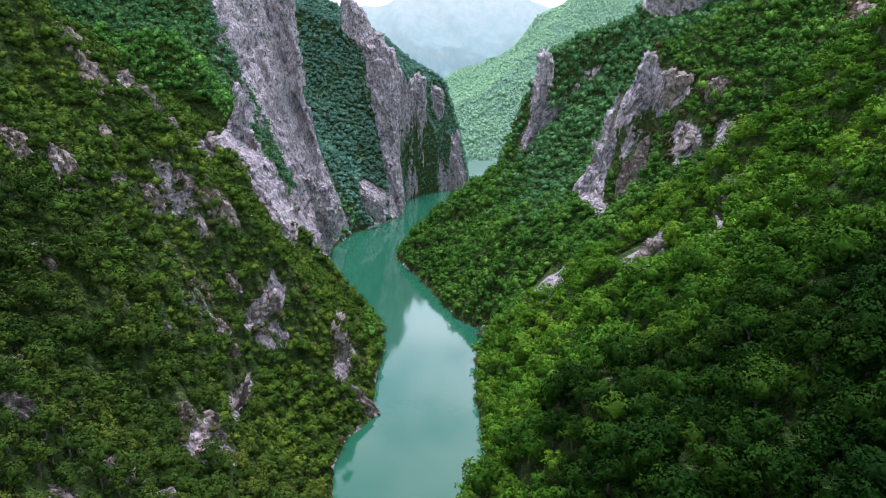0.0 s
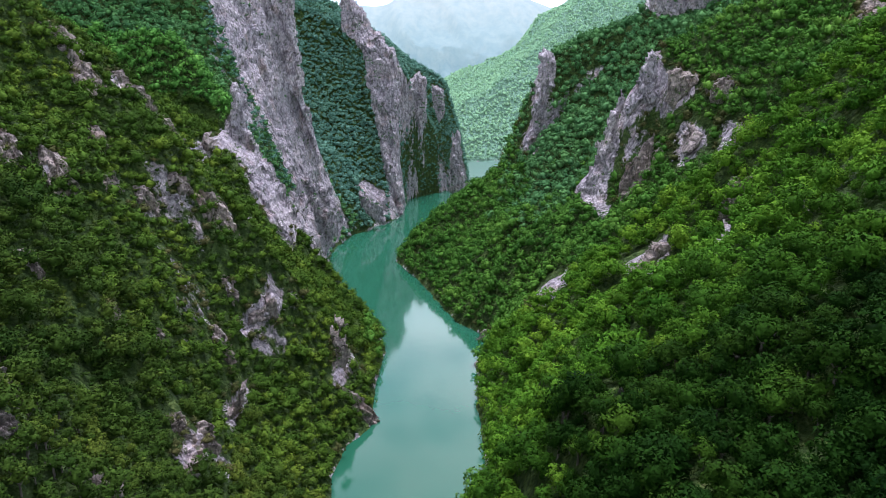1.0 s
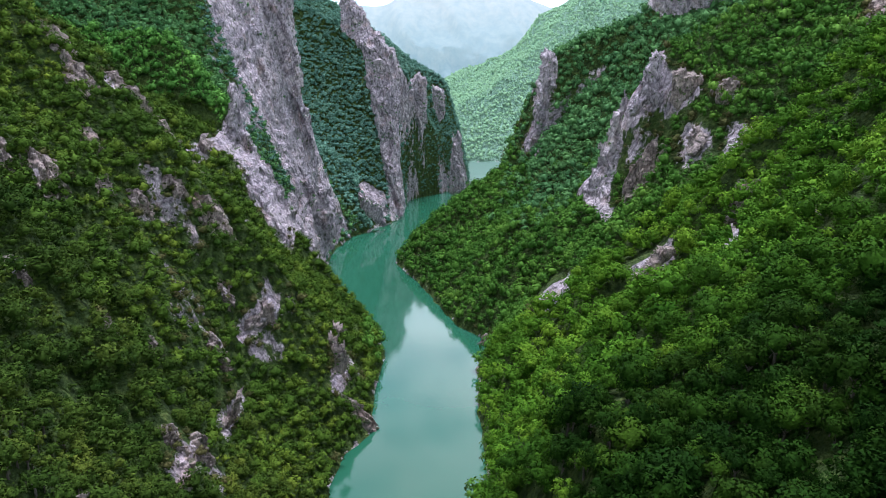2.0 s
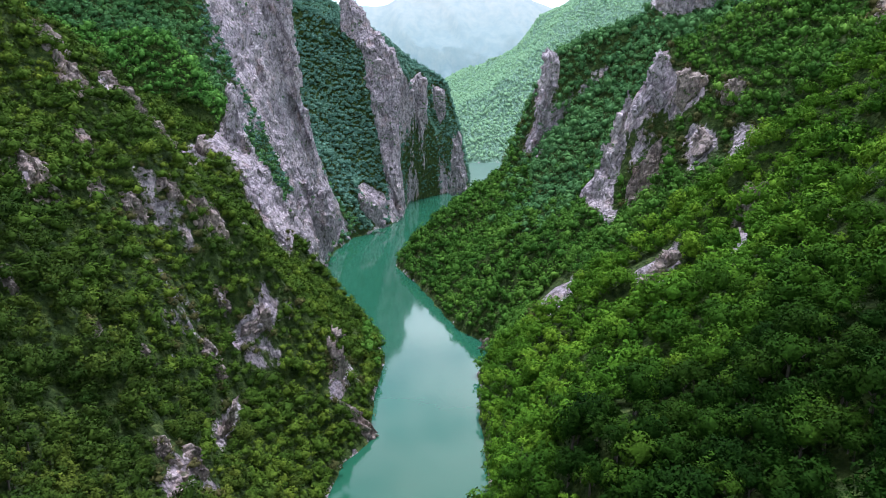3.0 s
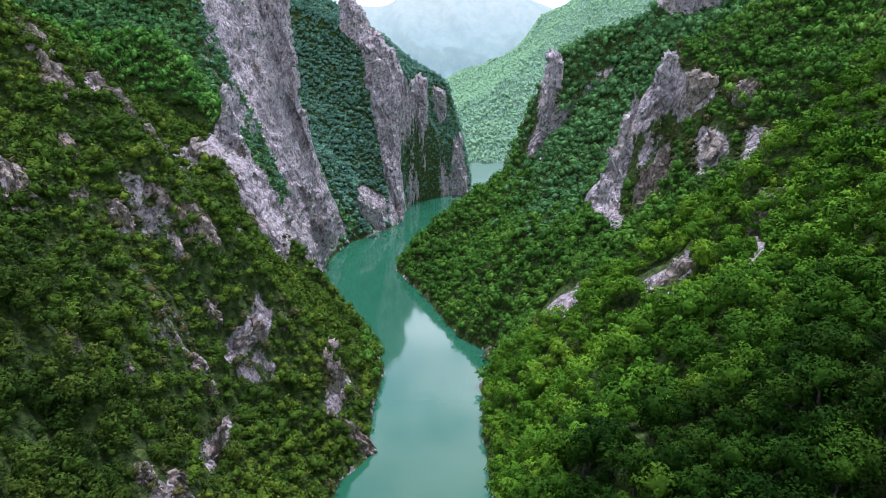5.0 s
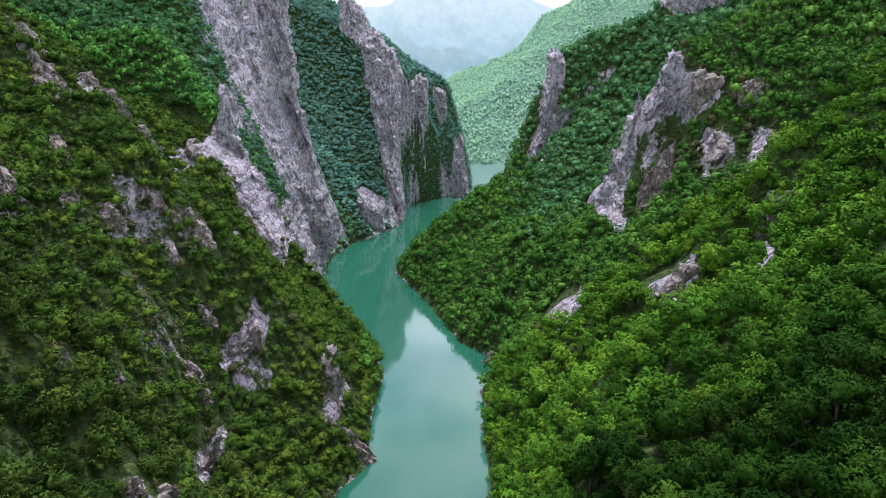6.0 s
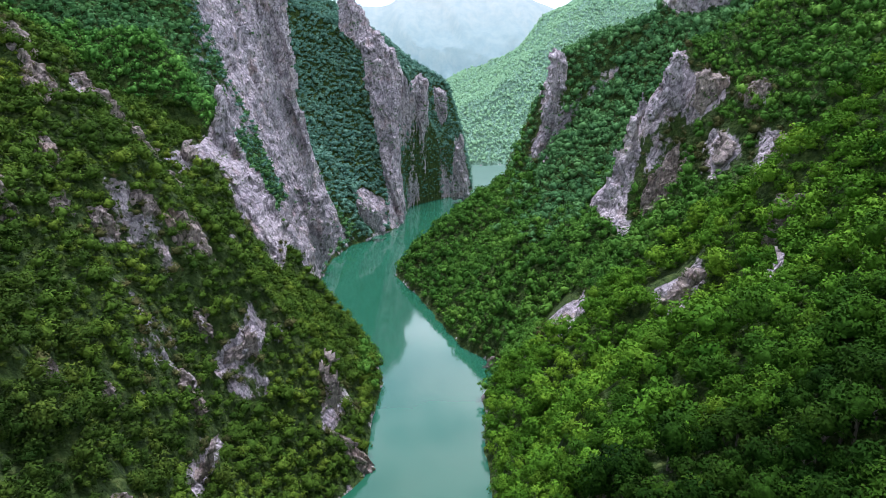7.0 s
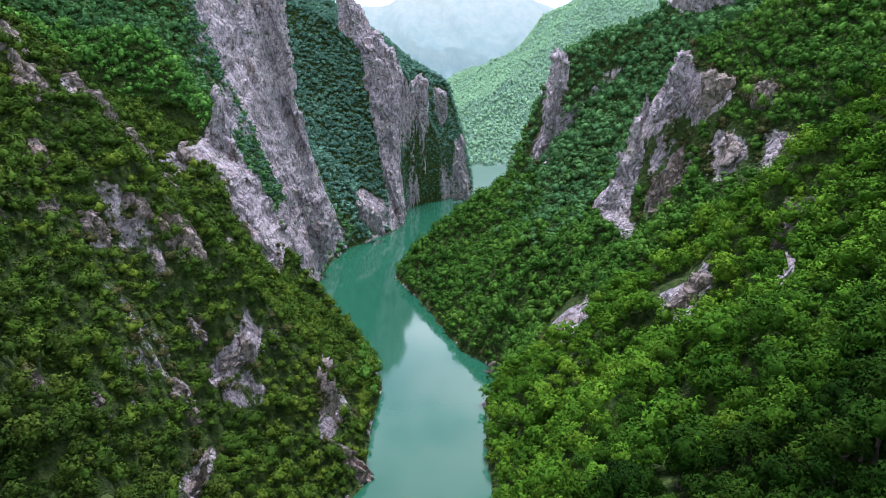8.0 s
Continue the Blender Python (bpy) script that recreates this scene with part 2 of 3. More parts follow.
def vnoise(x, y, z, seed=0):
    """Smooth value noise, -1 to 1, on arrays."""
    x, y, z = np.broadcast_arrays(np.asarray(x, float), y, z)
    ix, iy, iz = (np.floor(a).astype(np.int64) for a in (x, y, z))
    fx, fy, fz = x - ix, y - iy, z - iz
    fx, fy, fz = (a * a * a * (a * (a * 6 - 15) + 10) for a in (fx, fy, fz))
    total = 0
    for dx in (0, 1):
        for dy in (0, 1):
            for dz in (0, 1):
                w = (fx if dx else 1 - fx) * (fy if dy else 1 - fy) * (fz if dz else 1 - fz)
                total = total + w * lattice(ix + dx, iy + dy, iz + dz, seed)
    return total * 2 - 1


def fbm(x, y, z=0.0, seed=0, octaves=4):
    total, amp = 0, 1.0
    for k in range(octaves):
        total = total + amp * vnoise(x, y, z, seed + k)
        x, y, z, amp = np.asarray(x) * 2.03, np.asarray(y) * 2.03, np.asarray(z) * 2.03, amp * 0.5
    return total


# how far from the water's edge each column of a cross-section lies
OFFSETS = [0, 12, 30, 50, 75, 110, 160, 240, 400, 900]
# along the valley: the water's edge on the west bank, and the ground's height at each offset
WEST_EDGE = [(-200, -5), (120, -12), (165, -26), (205, -38), (232, -42), (254, -39), (268, -30), (310, -32), (345, -31),
             (370, -35), (392, -41), (410, -52), (440, -80), (480, -90), (535, -89), (562, -88), (582, -85), (607, -81), (628, -67), (656, -54),
             (674, -44), (730, -42), (778, -38), (807, -16), (834, 10), (875, 32), (910, 34), (1000, 28), (1090, -60), (1200, -500)]
WEST_RISE = [
    (120, 12, 33, 61, 91, 123, 161, 215, 300), (165, 12, 27, 54, 89, 120, 156, 215, 300), (225, 17, 30, 70, 104, 124, 156, 215, 300),
    (262, 14, 32, 65, 114, 133, 167, 225, 300), (286, 20, 40, 73, 105, 141, 194, 240, 305), (312, 19, 39, 63, 99, 148, 188, 232, 305),
    (344, 20, 37, 52, 76, 118, 138, 173, 291), (394, 15, 27, 46, 97, 117, 117, 166, 291), (420, 18, 46, 87, 110, 119, 140, 182, 291)]
WEST_CLIFFS = [
    (440, 29, 69, 126, 154, 162, 173, 207, 301), (480, 31, 76, 130, 169, 191, 215, 246, 321), (512, 34, 82, 136, 215, 242, 256, 276, 330),
    (560, 37, 98, 184, 249, 271, 286, 300, 350), (604, 38, 98, 204, 262, 280, 290, 305, 350), (622, 14, 46, 78, 110, 148, 190, 250, 340),
    (674, 20, 40, 60, 80, 110, 150, 230, 330), (724, 62, 84, 98, 110, 132, 170, 240, 330), (790, 130, 152, 168, 182, 200, 222, 270, 340)]
WEST_FAR = [
    (834, 54, 95, 122, 142, 170, 205, 260, 330), (880, 62, 122, 136, 149, 174, 212, 265, 330), (960, 40, 90, 120, 145, 175, 205, 260, 330),
    (1100, 20, 50, 80, 110, 140, 180, 240, 320)]
EAST_EDGE = [(-200, 2), (120, 4), (200, 6), (217, 8), (230, 16), (256, 15), (291, 16), (330, 16), (366, 24), (378, 18), (393, 6), (447, -9),
             (482, -22), (520, -36), (545, -35), (600, -8), (650, 26), (700, 60), (760, 112), (830, 180), (900, 260), (1000, 420), (1200, 900)]
EAST_RISE = [
    (120, 23, 50, 61, 83, 107, 141, 190, 270), (165, 26, 56, 64, 86, 111, 146, 200, 280), (205, 24, 52, 68, 86, 114, 150, 200, 280),
    (240, 17, 47, 64, 75, 107, 176, 200, 280), (270, 17, 32, 52, 69, 111, 174, 206, 291), (296, 18, 31, 47, 65, 113, 152, 207, 291),
    (318, 15, 31, 50, 65, 94, 135, 193, 287), (340, 15, 35, 56, 78, 106, 150, 204, 292), (370, 16, 34, 53, 80, 141, 164, 204, 292),
    (398, 16, 36, 52, 76, 160, 178, 218, 301)]
EAST_FAR = [
    (430, 17, 35, 51, 65, 102, 151, 206, 300), (470, 16, 33, 49, 65, 96, 142, 199, 290), (512, 14, 29, 45, 62, 93, 158, 203, 289),
    (536, 11, 25, 41, 60, 148, 184, 208, 289), (560, 11, 25, 41, 61, 150, 174, 192, 259), (600, 12, 26, 40, 59, 94, 132, 160, 220),
    (700, 12, 26, 40, 56, 81, 101, 120, 150), (900, 10, 20, 30, 40, 50, 60, 70, 80)]


def flank(x, y, edges, sections, side):
    """Height of one side of the canyon: cross-sections lofted along the valley."""
    e = np.array(edges, float)
    bank = np.interp(y, e[:, 0], e[:, 1])
    wob = np.interp(y, [100, 400, 900], [1.5, 2.5, 3.0])
    bank = bank + wob * fbm(y / 16.0, x / 60.0, 0, 31, 3) * 0.6
    off = (x - bank) * side
    s = np.array(sections, float)
    ys = s[:, 0]
    k = np.clip(np.searchsorted(ys, y) - 1, 0, len(ys) - 2)
    u = np.clip((y - ys[k]) / (ys[k + 1] - ys[k]), 0, 1)
    rise = np.concatenate([np.zeros((len(s), 1)), s[:, 1:], s[:, -1:] + 60], 1)
    table = np.stack([np.interp(np.clip(off, 0, 900), OFFSETS, r) for r in rise])
    pick = np.arange(off.size)
    flat = table.reshape(len(s), -1)
    h = flat[k.ravel(), pick] * (1 - u.ravel()) + flat[k.ravel() + 1, pick] * u.ravel()
    return np.where(off < 0, off * 0.6, h.reshape(off.shape))


def valley_end(x, y):
    """The wooded mountainside beyond the bend."""
    bank = 1085 + 0.1 * (x - 50) + 14 * vnoise(x / 60.0, 0, 0, 5)
    lie = 0.55 * (x + 106) + 0.10 * (np.minimum(y, 1650) - 1300) - 0.22 * np.clip(y - 1650, 0, None) + 16 * fbm(x / 150.0, y / 150.0, 0, 77, 4)
    step = np.clip((x - 172) / 40.0, 0, 1) * np.clip((y - 1330) / 120.0, 0, 1)
    lie = lie + 42 * step
    return np.minimum((y - bank) * 0.75, lie)


def land(x, y):
    x, y = np.broadcast_arrays(np.asarray(x, float), np.asarray(y, float))
    west = flank(x, y, WEST_EDGE, WEST_RISE + WEST_CLIFFS + WEST_FAR, -1)
    east = flank(x, y, EAST_EDGE, EAST_RISE + EAST_FAR, 1)
    # the spur's flat top, below the upper cliff
    top = 155 + 0.2 * np.clip(x - 75, 0, None) + 3.0 * np.clip(x - 0.262 * y, 0, None) + 40 * np.clip((470 - y) / 40.0, 0, None)
    east = np.minimum(east, top)
    h = np.maximum(np.maximum(west, east), valley_end(x, y))
    dry = np.clip(h / 12.0, 0, 1)
    h = h + dry * (3.2 * fbm(x / 38.0, y / 38.0, 0, 3, 4) + np.clip(h / 60, 0, 1) * 5 * vnoise(x / 90.0, y / 90.0, 0, 9))
    rib = 1 - 2 * np.abs(vnoise(y / 34.0 + 0.3 * vnoise(x / 40.0, y / 40.0, 0, 16), x / 110.0, 0, 15))
    h = h + np.where(y < 700, np.clip((h - 8) / 40.0, 0, 1) * 6.0 * rib, 0)
    return np.clip(h, -14, None)


# bare crags among the woods: x, y, z, half-width, half-height, lean
WEST_CRAGS = [
    (-139, 285, 145, 5.0, 5.6, 0.0), (-133, 305, 140, 5.5, 5.0, 0.0), (-128, 311, 128, 3.1, 6.2, 0.0), (-120, 316, 129, 4.4, 7.0, -0.2),
    (-136, 221, 120, 4.0, 6.3, 0.0), (-123, 225, 112, 4.6, 5.5, 0.0), (-126, 257, 116, 3.1, 5.2, 0.2), (-113, 330, 106, 5.0, 9.0, -0.3), (-90, 277, 88, 5.4, 6.4, -0.2), (-100, 268, 95, 4.6, 4.2, 0.0),
    (-103, 172, 100, 1.5, 2.9, 0.0), (-113, 240, 102, 3.5, 3.0, 0.0), (-107, 252, 95, 4.2, 4.2, 0.0), (-82, 259, 64, 2.0, 6.0, 0.2),
    (-78, 115, 88, 2.6, 2.1, 0.0), (-91, 188, 80, 1.8, 2.6, 0.0), (-152, 296, 160, 6.0, 5.0, 0.0), (-86, 200, 69, 1.9, 2.6, 0.0),
]
SHORE_CRAGS = [
    (-70, 173, 56, 2.3, 2.9, 0.0),
    (-59, 133, 58, 3.1, 2.6, 0.0), (-78, 234, 55, 3.0, 5.8, 0.0), (-65, 125, 68, 1.7, 3.5, 0.0), (-32, 274, 3, 2.7, 6.7, 0.0),
    (-67, 107, 75, 1.7, 2.1, 0.0), (-66, 180, 53, 2.1, 4.0, 0.0), (-86, 130, 87, 1.7, 3.5, 0.0),
]
EAST_CRAGS = [
    (137, 358, 133, 5.6, 4.4, 0.0), 
    (23, 366, 5, 3.2, 3.0, 0.0), (58, 242, 60, 3.4, 2.4, 0.0),
]
EAST_HEIGHTS = [
    (116, 276, 97, 5.0, 4.6, 0.2), (108, 212, 102, 2.4, 2.0, 0.0), (209, 359, 165, 9.5, 12.5, 0.0), (104, 372, 84, 7.0, 11.0, 0.2),
]
# sheer walls: where the face stands along the valley, its slope backwards, the height at which that holds, and its outline in x and z
WEST_WALLS = [
    (568, 0.0, 137, ((-164, 217), (-163, 169), (-166, 149), (-162, 128), (-151, 109), (-143, 87), (-126, 95), (-118, 74), (-111, 57),
                     (-101, 61), (-105, 94), (-110, 119), (-113, 153), (-116, 217))),
    (422, 0.1, 85, ((-123, 136), (-127, 121), (-130, 106), (-134, 91), (-127, 82), (-123, 66), (-115, 52), (-108, 42), (-88, 33),
                    (-88, 56), (-96, 71), (-104, 89), (-110, 95), (-117, 111), (-120, 124))),
    (530, 0.0, 33, ((-108, 65), (-114, 43), (-110, 9), (-91, 2), (-84, 12), (-86, 39), (-89, 54), (-97, 60))),
]
BUTTRESS_WALLS = [
    (715, 0.3, 114, ((-104, 224), (-102, 181), (-81, 160), (-76, 128), (-70, 101), (-63, 69), (-57, 38), (-51, 2), (-41, 2), (-41, 22),
                     (-45, 48), (-46, 80), (-44, 107), (-41, 138), (-48, 157), (-71, 184), (-90, 213))),
    (630, 0.0, 20, ((-80, 36), (-71, 34), (-54, 22), (-53, 5), (-63, 3), (-74, 18))),
    (800, 0.1, 106, ((-38, 128), (-34, 95), (-25, 66), (-19, 95), (-20, 130), (-27, 140))),
    (800, 0.1, 105, ((-14, 126), (-12, 100), (-4, 80), (2, 95), (1, 120))),
    (800, 0.1, 37, ((10, 59), (6, 3), (28, 3), (23, 37), (16, 78))),
]
SPUR_WALLS = [
    (518, 0.25, 120, ((72, 158), (67, 137), (64, 107), (56, 83), (64, 86), (70, 95), (76, 99), (74, 118), (79, 133), (79, 154))),
    (387, 0.1, 135, ((109, 155), (103, 147), (102, 137), (97, 122), (99, 115), (103, 119), (107, 125), (116, 129), (116, 143), (116, 154))),
    (371, 0.1, 134, ((114, 143), (114, 127), (118, 124), (124, 131), (130, 137), (130, 142), (120, 144))),
    (396, 0.0, 97, ((100, 139), (94, 123), (89, 108), (83, 90), (76, 77), (83, 74), (86, 55), (89, 74), (91, 92), (96, 104), (97, 117))),
]
RIDGE_WALLS = [
    (503, 0.0, 190, ((138, 206), (140, 185), (155, 179), (169, 183), (182, 184), (197, 187), (214, 191), (213, 206))),
    (331, 0.2, 39, ((60, 49), (47, 41), (43, 28), (50, 31), (59, 36), (65, 41))),
    (246, 0.2, 82, ((98, 97), (92, 87), (87, 77), (84, 67), (88, 66), (91, 75), (97, 72), (96, 81), (102, 93))),
    (285, 0.2, 69, ((86, 78), (75, 66), (81, 61), (87, 67), (94, 76))),
    (352, 0.1, 110, ((120, 120), (118, 111), (114, 102), (117, 103), (123, 108), (127, 114), (124, 117))),
    (334, 0.1, 111, ((135, 120), (131, 112), (127, 103), (133, 104), (140, 111), (140, 119))),
]
SLOPE_WALLS = [
    (267, 0.1, 56, ((-70, 68), (-73, 57), (-80, 49), (-78, 44), (-72, 48), (-67, 49), (-65, 57), (-68, 64))),
    (286, 0.1, 29, ((-46, 42), (-49, 30), (-46, 16), (-42, 17), (-42, 30), (-43, 41))),
    (222, 0.1, 37, ((-66, 46), (-72, 36), (-77, 28), (-75, 27), (-70, 31), (-67, 39))),
    (176, 0.1, 46, ((-69, 50), (-69, 43), (-65, 44), (-62, 49), (-65, 50))),
    (385, 0.1, 102, ((-126, 114), (-131, 107), (-137, 94), (-132, 91), (-123, 89), (-122, 99), (-124, 109))),
]
WALLS = WEST_WALLS + BUTTRESS_WALLS + SPUR_WALLS + RIDGE_WALLS + SLOPE_WALLS


def within(x, z, outline):
    """How far inside an outline each place lies, in metres; negative outside."""
    p = np.array(outline, float)
    q = np.roll(p, -1, axis=0)
    odd = np.zeros(x.shape, bool)
    near = np.full(x.shape, 1e9)
    for (ax, az), (bx, bz) in zip(p, q):
        odd ^= ((az > z) != (bz > z)) & (x < (bx - ax) * (z - az) / ((bz - az) or 1e-9) + ax)
        u = np.clip(((x - ax) * (bx - ax) + (z - az) * (bz - az)) / ((bx - ax) ** 2 + (bz - az) ** 2), 0, 1)
        near = np.minimum(near, np.hypot(x - ax - u * (bx - ax), z - az - u * (bz - az)))
    return np.where(odd, near, -near)


def slope_of(x, y, d=1.5):
    gx = (land(x + d, y) - land(x - d, y)) / (2 * d)
    gy = (land(x, y + d) - land(x, y - d)) / (2 * d)
    return gx, gy


def bareness(x, y, h, gx, gy):
    """1 on bare rock, 0 under the trees."""
    steep = np.hypot(gx, gy)
    b = np.clip((steep - 1.75) * 0.9, -1, 0.78) + 0.6 * fbm(x / 20.0, y / 20.0, h / 42.0, 55, 4)
    wood = np.clip((-152 - x) / 14.0, 0, 1) * ((y > 425) & (y < 600)) + 0.75 * ((y > 790) & (y < 1000)) + 0.3 * ((y > 622) & (y <= 790)) + 0.6 * (y > 1000) + 0.7 * ((x > 0) & (y < 340)) + 0.5 * ((x > 30) & (y >= 340) & (y < 640))
    wood = wood + 0.9 * ((x > -148) & (x < -108) & (y > 440) & (y < 566) & (h > 52) & (h < 102))
    b = b - wood
    for cx, cy, cz, rh, rv, lean in WEST_CRAGS + SHORE_CRAGS + EAST_CRAGS + EAST_HEIGHTS:
        near = (np.abs(x - cx) < 70) & (np.abs(y - cy) < 70)
        if not near.any():
            continue
        px, py, ph = x[near], y[near], h[near]
        room = 2.6 if cx > 0 and cy < 340 else 0.8
        d = np.sqrt(((px - cx - lean * (ph - cz)) ** 2 + (py - cy) ** 2 * 0.7) / (rh + room + 0.15 * rv) ** 2 + ((ph - cz) / (rv + 0.4 + room)) ** 2)
        b[near] = np.maximum(b[near], 1.1 - d + 0.6 * fbm(px / 5.0, py / 5.0, ph / 10.0, 8, 3))
    for face, back, level, outline in WALLS:
        deep = 14 if face < 360 else 26 if face < 450 else 60
        near = (np.abs(y - face - back * (h - level)) < deep) & (x > min(p[0] for p in outline) - 12) & (x < max(p[0] for p in outline) + 12)
        if near.any():
            px, py, ph = x[near], y[near], h[near]
            d = within(px, ph, outline) + (1.2 if face < 360 else 2.2) * fbm(px / 6.0, py / 14.0, ph / 9.0, 8, 3)
            if face < 450 and px.max() > 0:
                d = np.maximum(d, within(px, ph + 4.0, outline) - 0.8)
            b[near] = np.maximum(b[near], np.clip(0.55 + d / 5.0, 0, 1))
    b = np.where(np.abs(h) < 1.6, np.maximum(b, 0.35 + 0.5 * vnoise(x / 9.0, y / 9.0, 0, 12)), b)
    return np.clip(b, 0, 1)


# ---------------------------------------------------------------- mesh helpers
def sheet(name, verts, faces, material, smooth=False, tags=None, normals=None):
    """A mesh object straight from arrays of triangles or quads. tags: point attributes."""
    verts = np.asarray(verts, np.float32)
    faces = np.asarray(faces, np.int32)
    me = bpy.data.meshes.new(name)
    me.vertices.add(len(verts))
    me.vertices.foreach_set("co", verts.ravel())
    n = faces.shape[1]
    me.loops.add(faces.size)
    me.loops.foreach_set("vertex_index", faces.ravel())
    me.polygons.add(len(faces))
    me.polygons.foreach_set("loop_start", np.arange(0, faces.size, n, dtype=np.int32))
    me.polygons.foreach_set("use_smooth", np.full(len(faces), smooth))
    for key, values in (tags or {}).items():
        at = me.attributes.new(key, "FLOAT", "POINT")
        at.data.foreach_set("value", np.asarray(values, np.float32))
    me.update(calc_edges=True)
    if normals is not None:
        me.normals_split_custom_set_from_vertices(normals)
    me.materials.append(material)
    return new(name, me)


def part(name, mesh, parent, label=""):
    ob = new(name, mesh)
    ob.parent = parent
    return tagged(ob, label)


# ---------------------------------------------------------------- the ground
def steps(*spans):
    """Coordinates that run through spans of (start, end, step at the start, step at the end)."""
    out = []
    for a, b, s0, s1 in spans:
        v = a
        while v < b - 1e-6:
            out.append(v)
            v += s0 + (s1 - s0) * (v - a) / (b - a)
    out.append(spans[-1][1])
    return np.array(out)


def ball(level):
    bm = bmesh.new()
    bmesh.ops.create_icosphere(bm, subdivisions=level, radius=1)
    v = np.array([p.co[:] for p in bm.verts])
    f = np.array([[q.index for q in p.verts] for p in bm.faces])
    bm.free()
    return v, f


def build_ground():
    xs = steps((-3200, -420, 220, 12), (-420, -190, 12, 2.2), (-190, -160, 1.5, 1.5), (-160, -76, 0.95, 0.95), (-76, 40, 1.6, 1.6), (40, 190, 2.4, 2.4), (190, 420, 2.2, 10), (420, 3200, 12, 220))
    ys = steps((-400, 90, 30, 6), (90, 200, 2.4, 1.9), (200, 620, 2.1, 3.2), (620, 920, 3.2, 5), (920, 1800, 6, 18), (1800, 4800, 16, 260))
    x, y = np.meshgrid(xs, ys)
    h = land(x, y)
    gx, gy = slope_of(x, y)
    bare = bareness(x, y, h, gx, gy)
    # crags: push the bare faces in and out along their normals
    nz = 1 / np.sqrt(1 + gx * gx + gy * gy)
    rib = 1 - np.abs(fbm(x / 15.0, y / 15.0, h / 55.0, 21, 3))
    chip = fbm(x / 4.6, y / 4.6, h / 9.0, 41, 3)
    near = (np.abs(x) < 420) & (y < 1800) & (y > 90)
    wx, wy = x + 3 * vnoise(x / 7.0, y / 7.0, h / 9.0, 71), y + 3 * vnoise(x / 7.0, y / 7.0, h / 9.0, 72)
    block = lattice(*(np.floor(a).astype(np.int64) for a in ((wx + 0.4 * h) / 4.0, wy / 4.5, (h - 0.5 * wx) / 8.0)), 73)
    push = np.where(near, bare * np.clip(h / 8.0, 0, 1) * (4.0 * (rib - 0.6) + 1.1 * chip + 1.8 * (block - 0.5)), 0)
    px, py, pz = x - gx * nz * push, y - gy * nz * push, h + nz * push * 0.6
    verts = np.stack([px, py, pz], -1).reshape(-1, 3)
    r, c = x.shape
    i = np.arange(r * c).reshape(r, c)
    faces = np.stack([i[:-1, :-1], i[:-1, 1:], i[1:, 1:], i[1:, :-1]], -1).reshape(-1, 4)
    ob = sheet("ground", verts, faces, GROUND, False, {"bare": bare.ravel(), "far_haze": np.clip((y - 1000) / 60.0, 0, 1).ravel()})
    tagged(ob, "steep canyon sides of grey limestone cliffs and undergrowth", "ground", kind="structure")


def build_river():
    xs = np.linspace(-700, 1300, 21)
    ys = np.linspace(-400, 1400, 19)
    x, y = np.meshgrid(xs, ys)
    i = np.arange(x.size).reshape(x.shape)
    faces = np.stack([i[:-1, :-1], i[:-1, 1:], i[1:, 1:], i[1:, :-1]], -1).reshape(-1, 4)
    ob = sheet("water", np.stack([x, y, x * 0], -1).reshape(-1, 3), faces, WATER)
    tagged(ob, "calm jade-green river reflecting a pale cloudy sky", "river", kind="structure")


def build_mountain():
    """The pale range that closes the valley."""
    u = np.linspace(-1, 1, 261)
    v = np.linspace(0, 1, 60)
    uu, vv = np.meshgrid(u, v)
    x = uu * 2200 + 100
    crest = 452 + 92 / (1 + np.exp(-(x + 265) / 38)) - 100 / (1 + np.exp(-(x - 470) / 45)) + 14 * fbm(x / 160.0, 0, 0, 61, 4)
    spur = 1 - np.abs(fbm(x / 210.0 + 0.8 * vv, vv * 1.4, 0, 66, 5))
    z = vv * crest - 20 + 34 * vv * (1 - vv) * fbm(x / 90.0, vv * 7, 0, 63, 4)
    y = 3500 + vv ** 1.2 * 500 - 230 * spur * (1 - 0.8 * vv)
    i = np.arange(x.size).reshape(x.shape)
    faces = np.stack([i[:-1, :-1], i[:-1, 1:], i[1:, 1:], i[1:, :-1]], -1).reshape(-1, 4)
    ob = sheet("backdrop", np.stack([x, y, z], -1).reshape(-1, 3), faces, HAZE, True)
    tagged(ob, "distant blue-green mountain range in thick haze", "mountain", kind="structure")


build_ground()
build_river()
build_mountain()


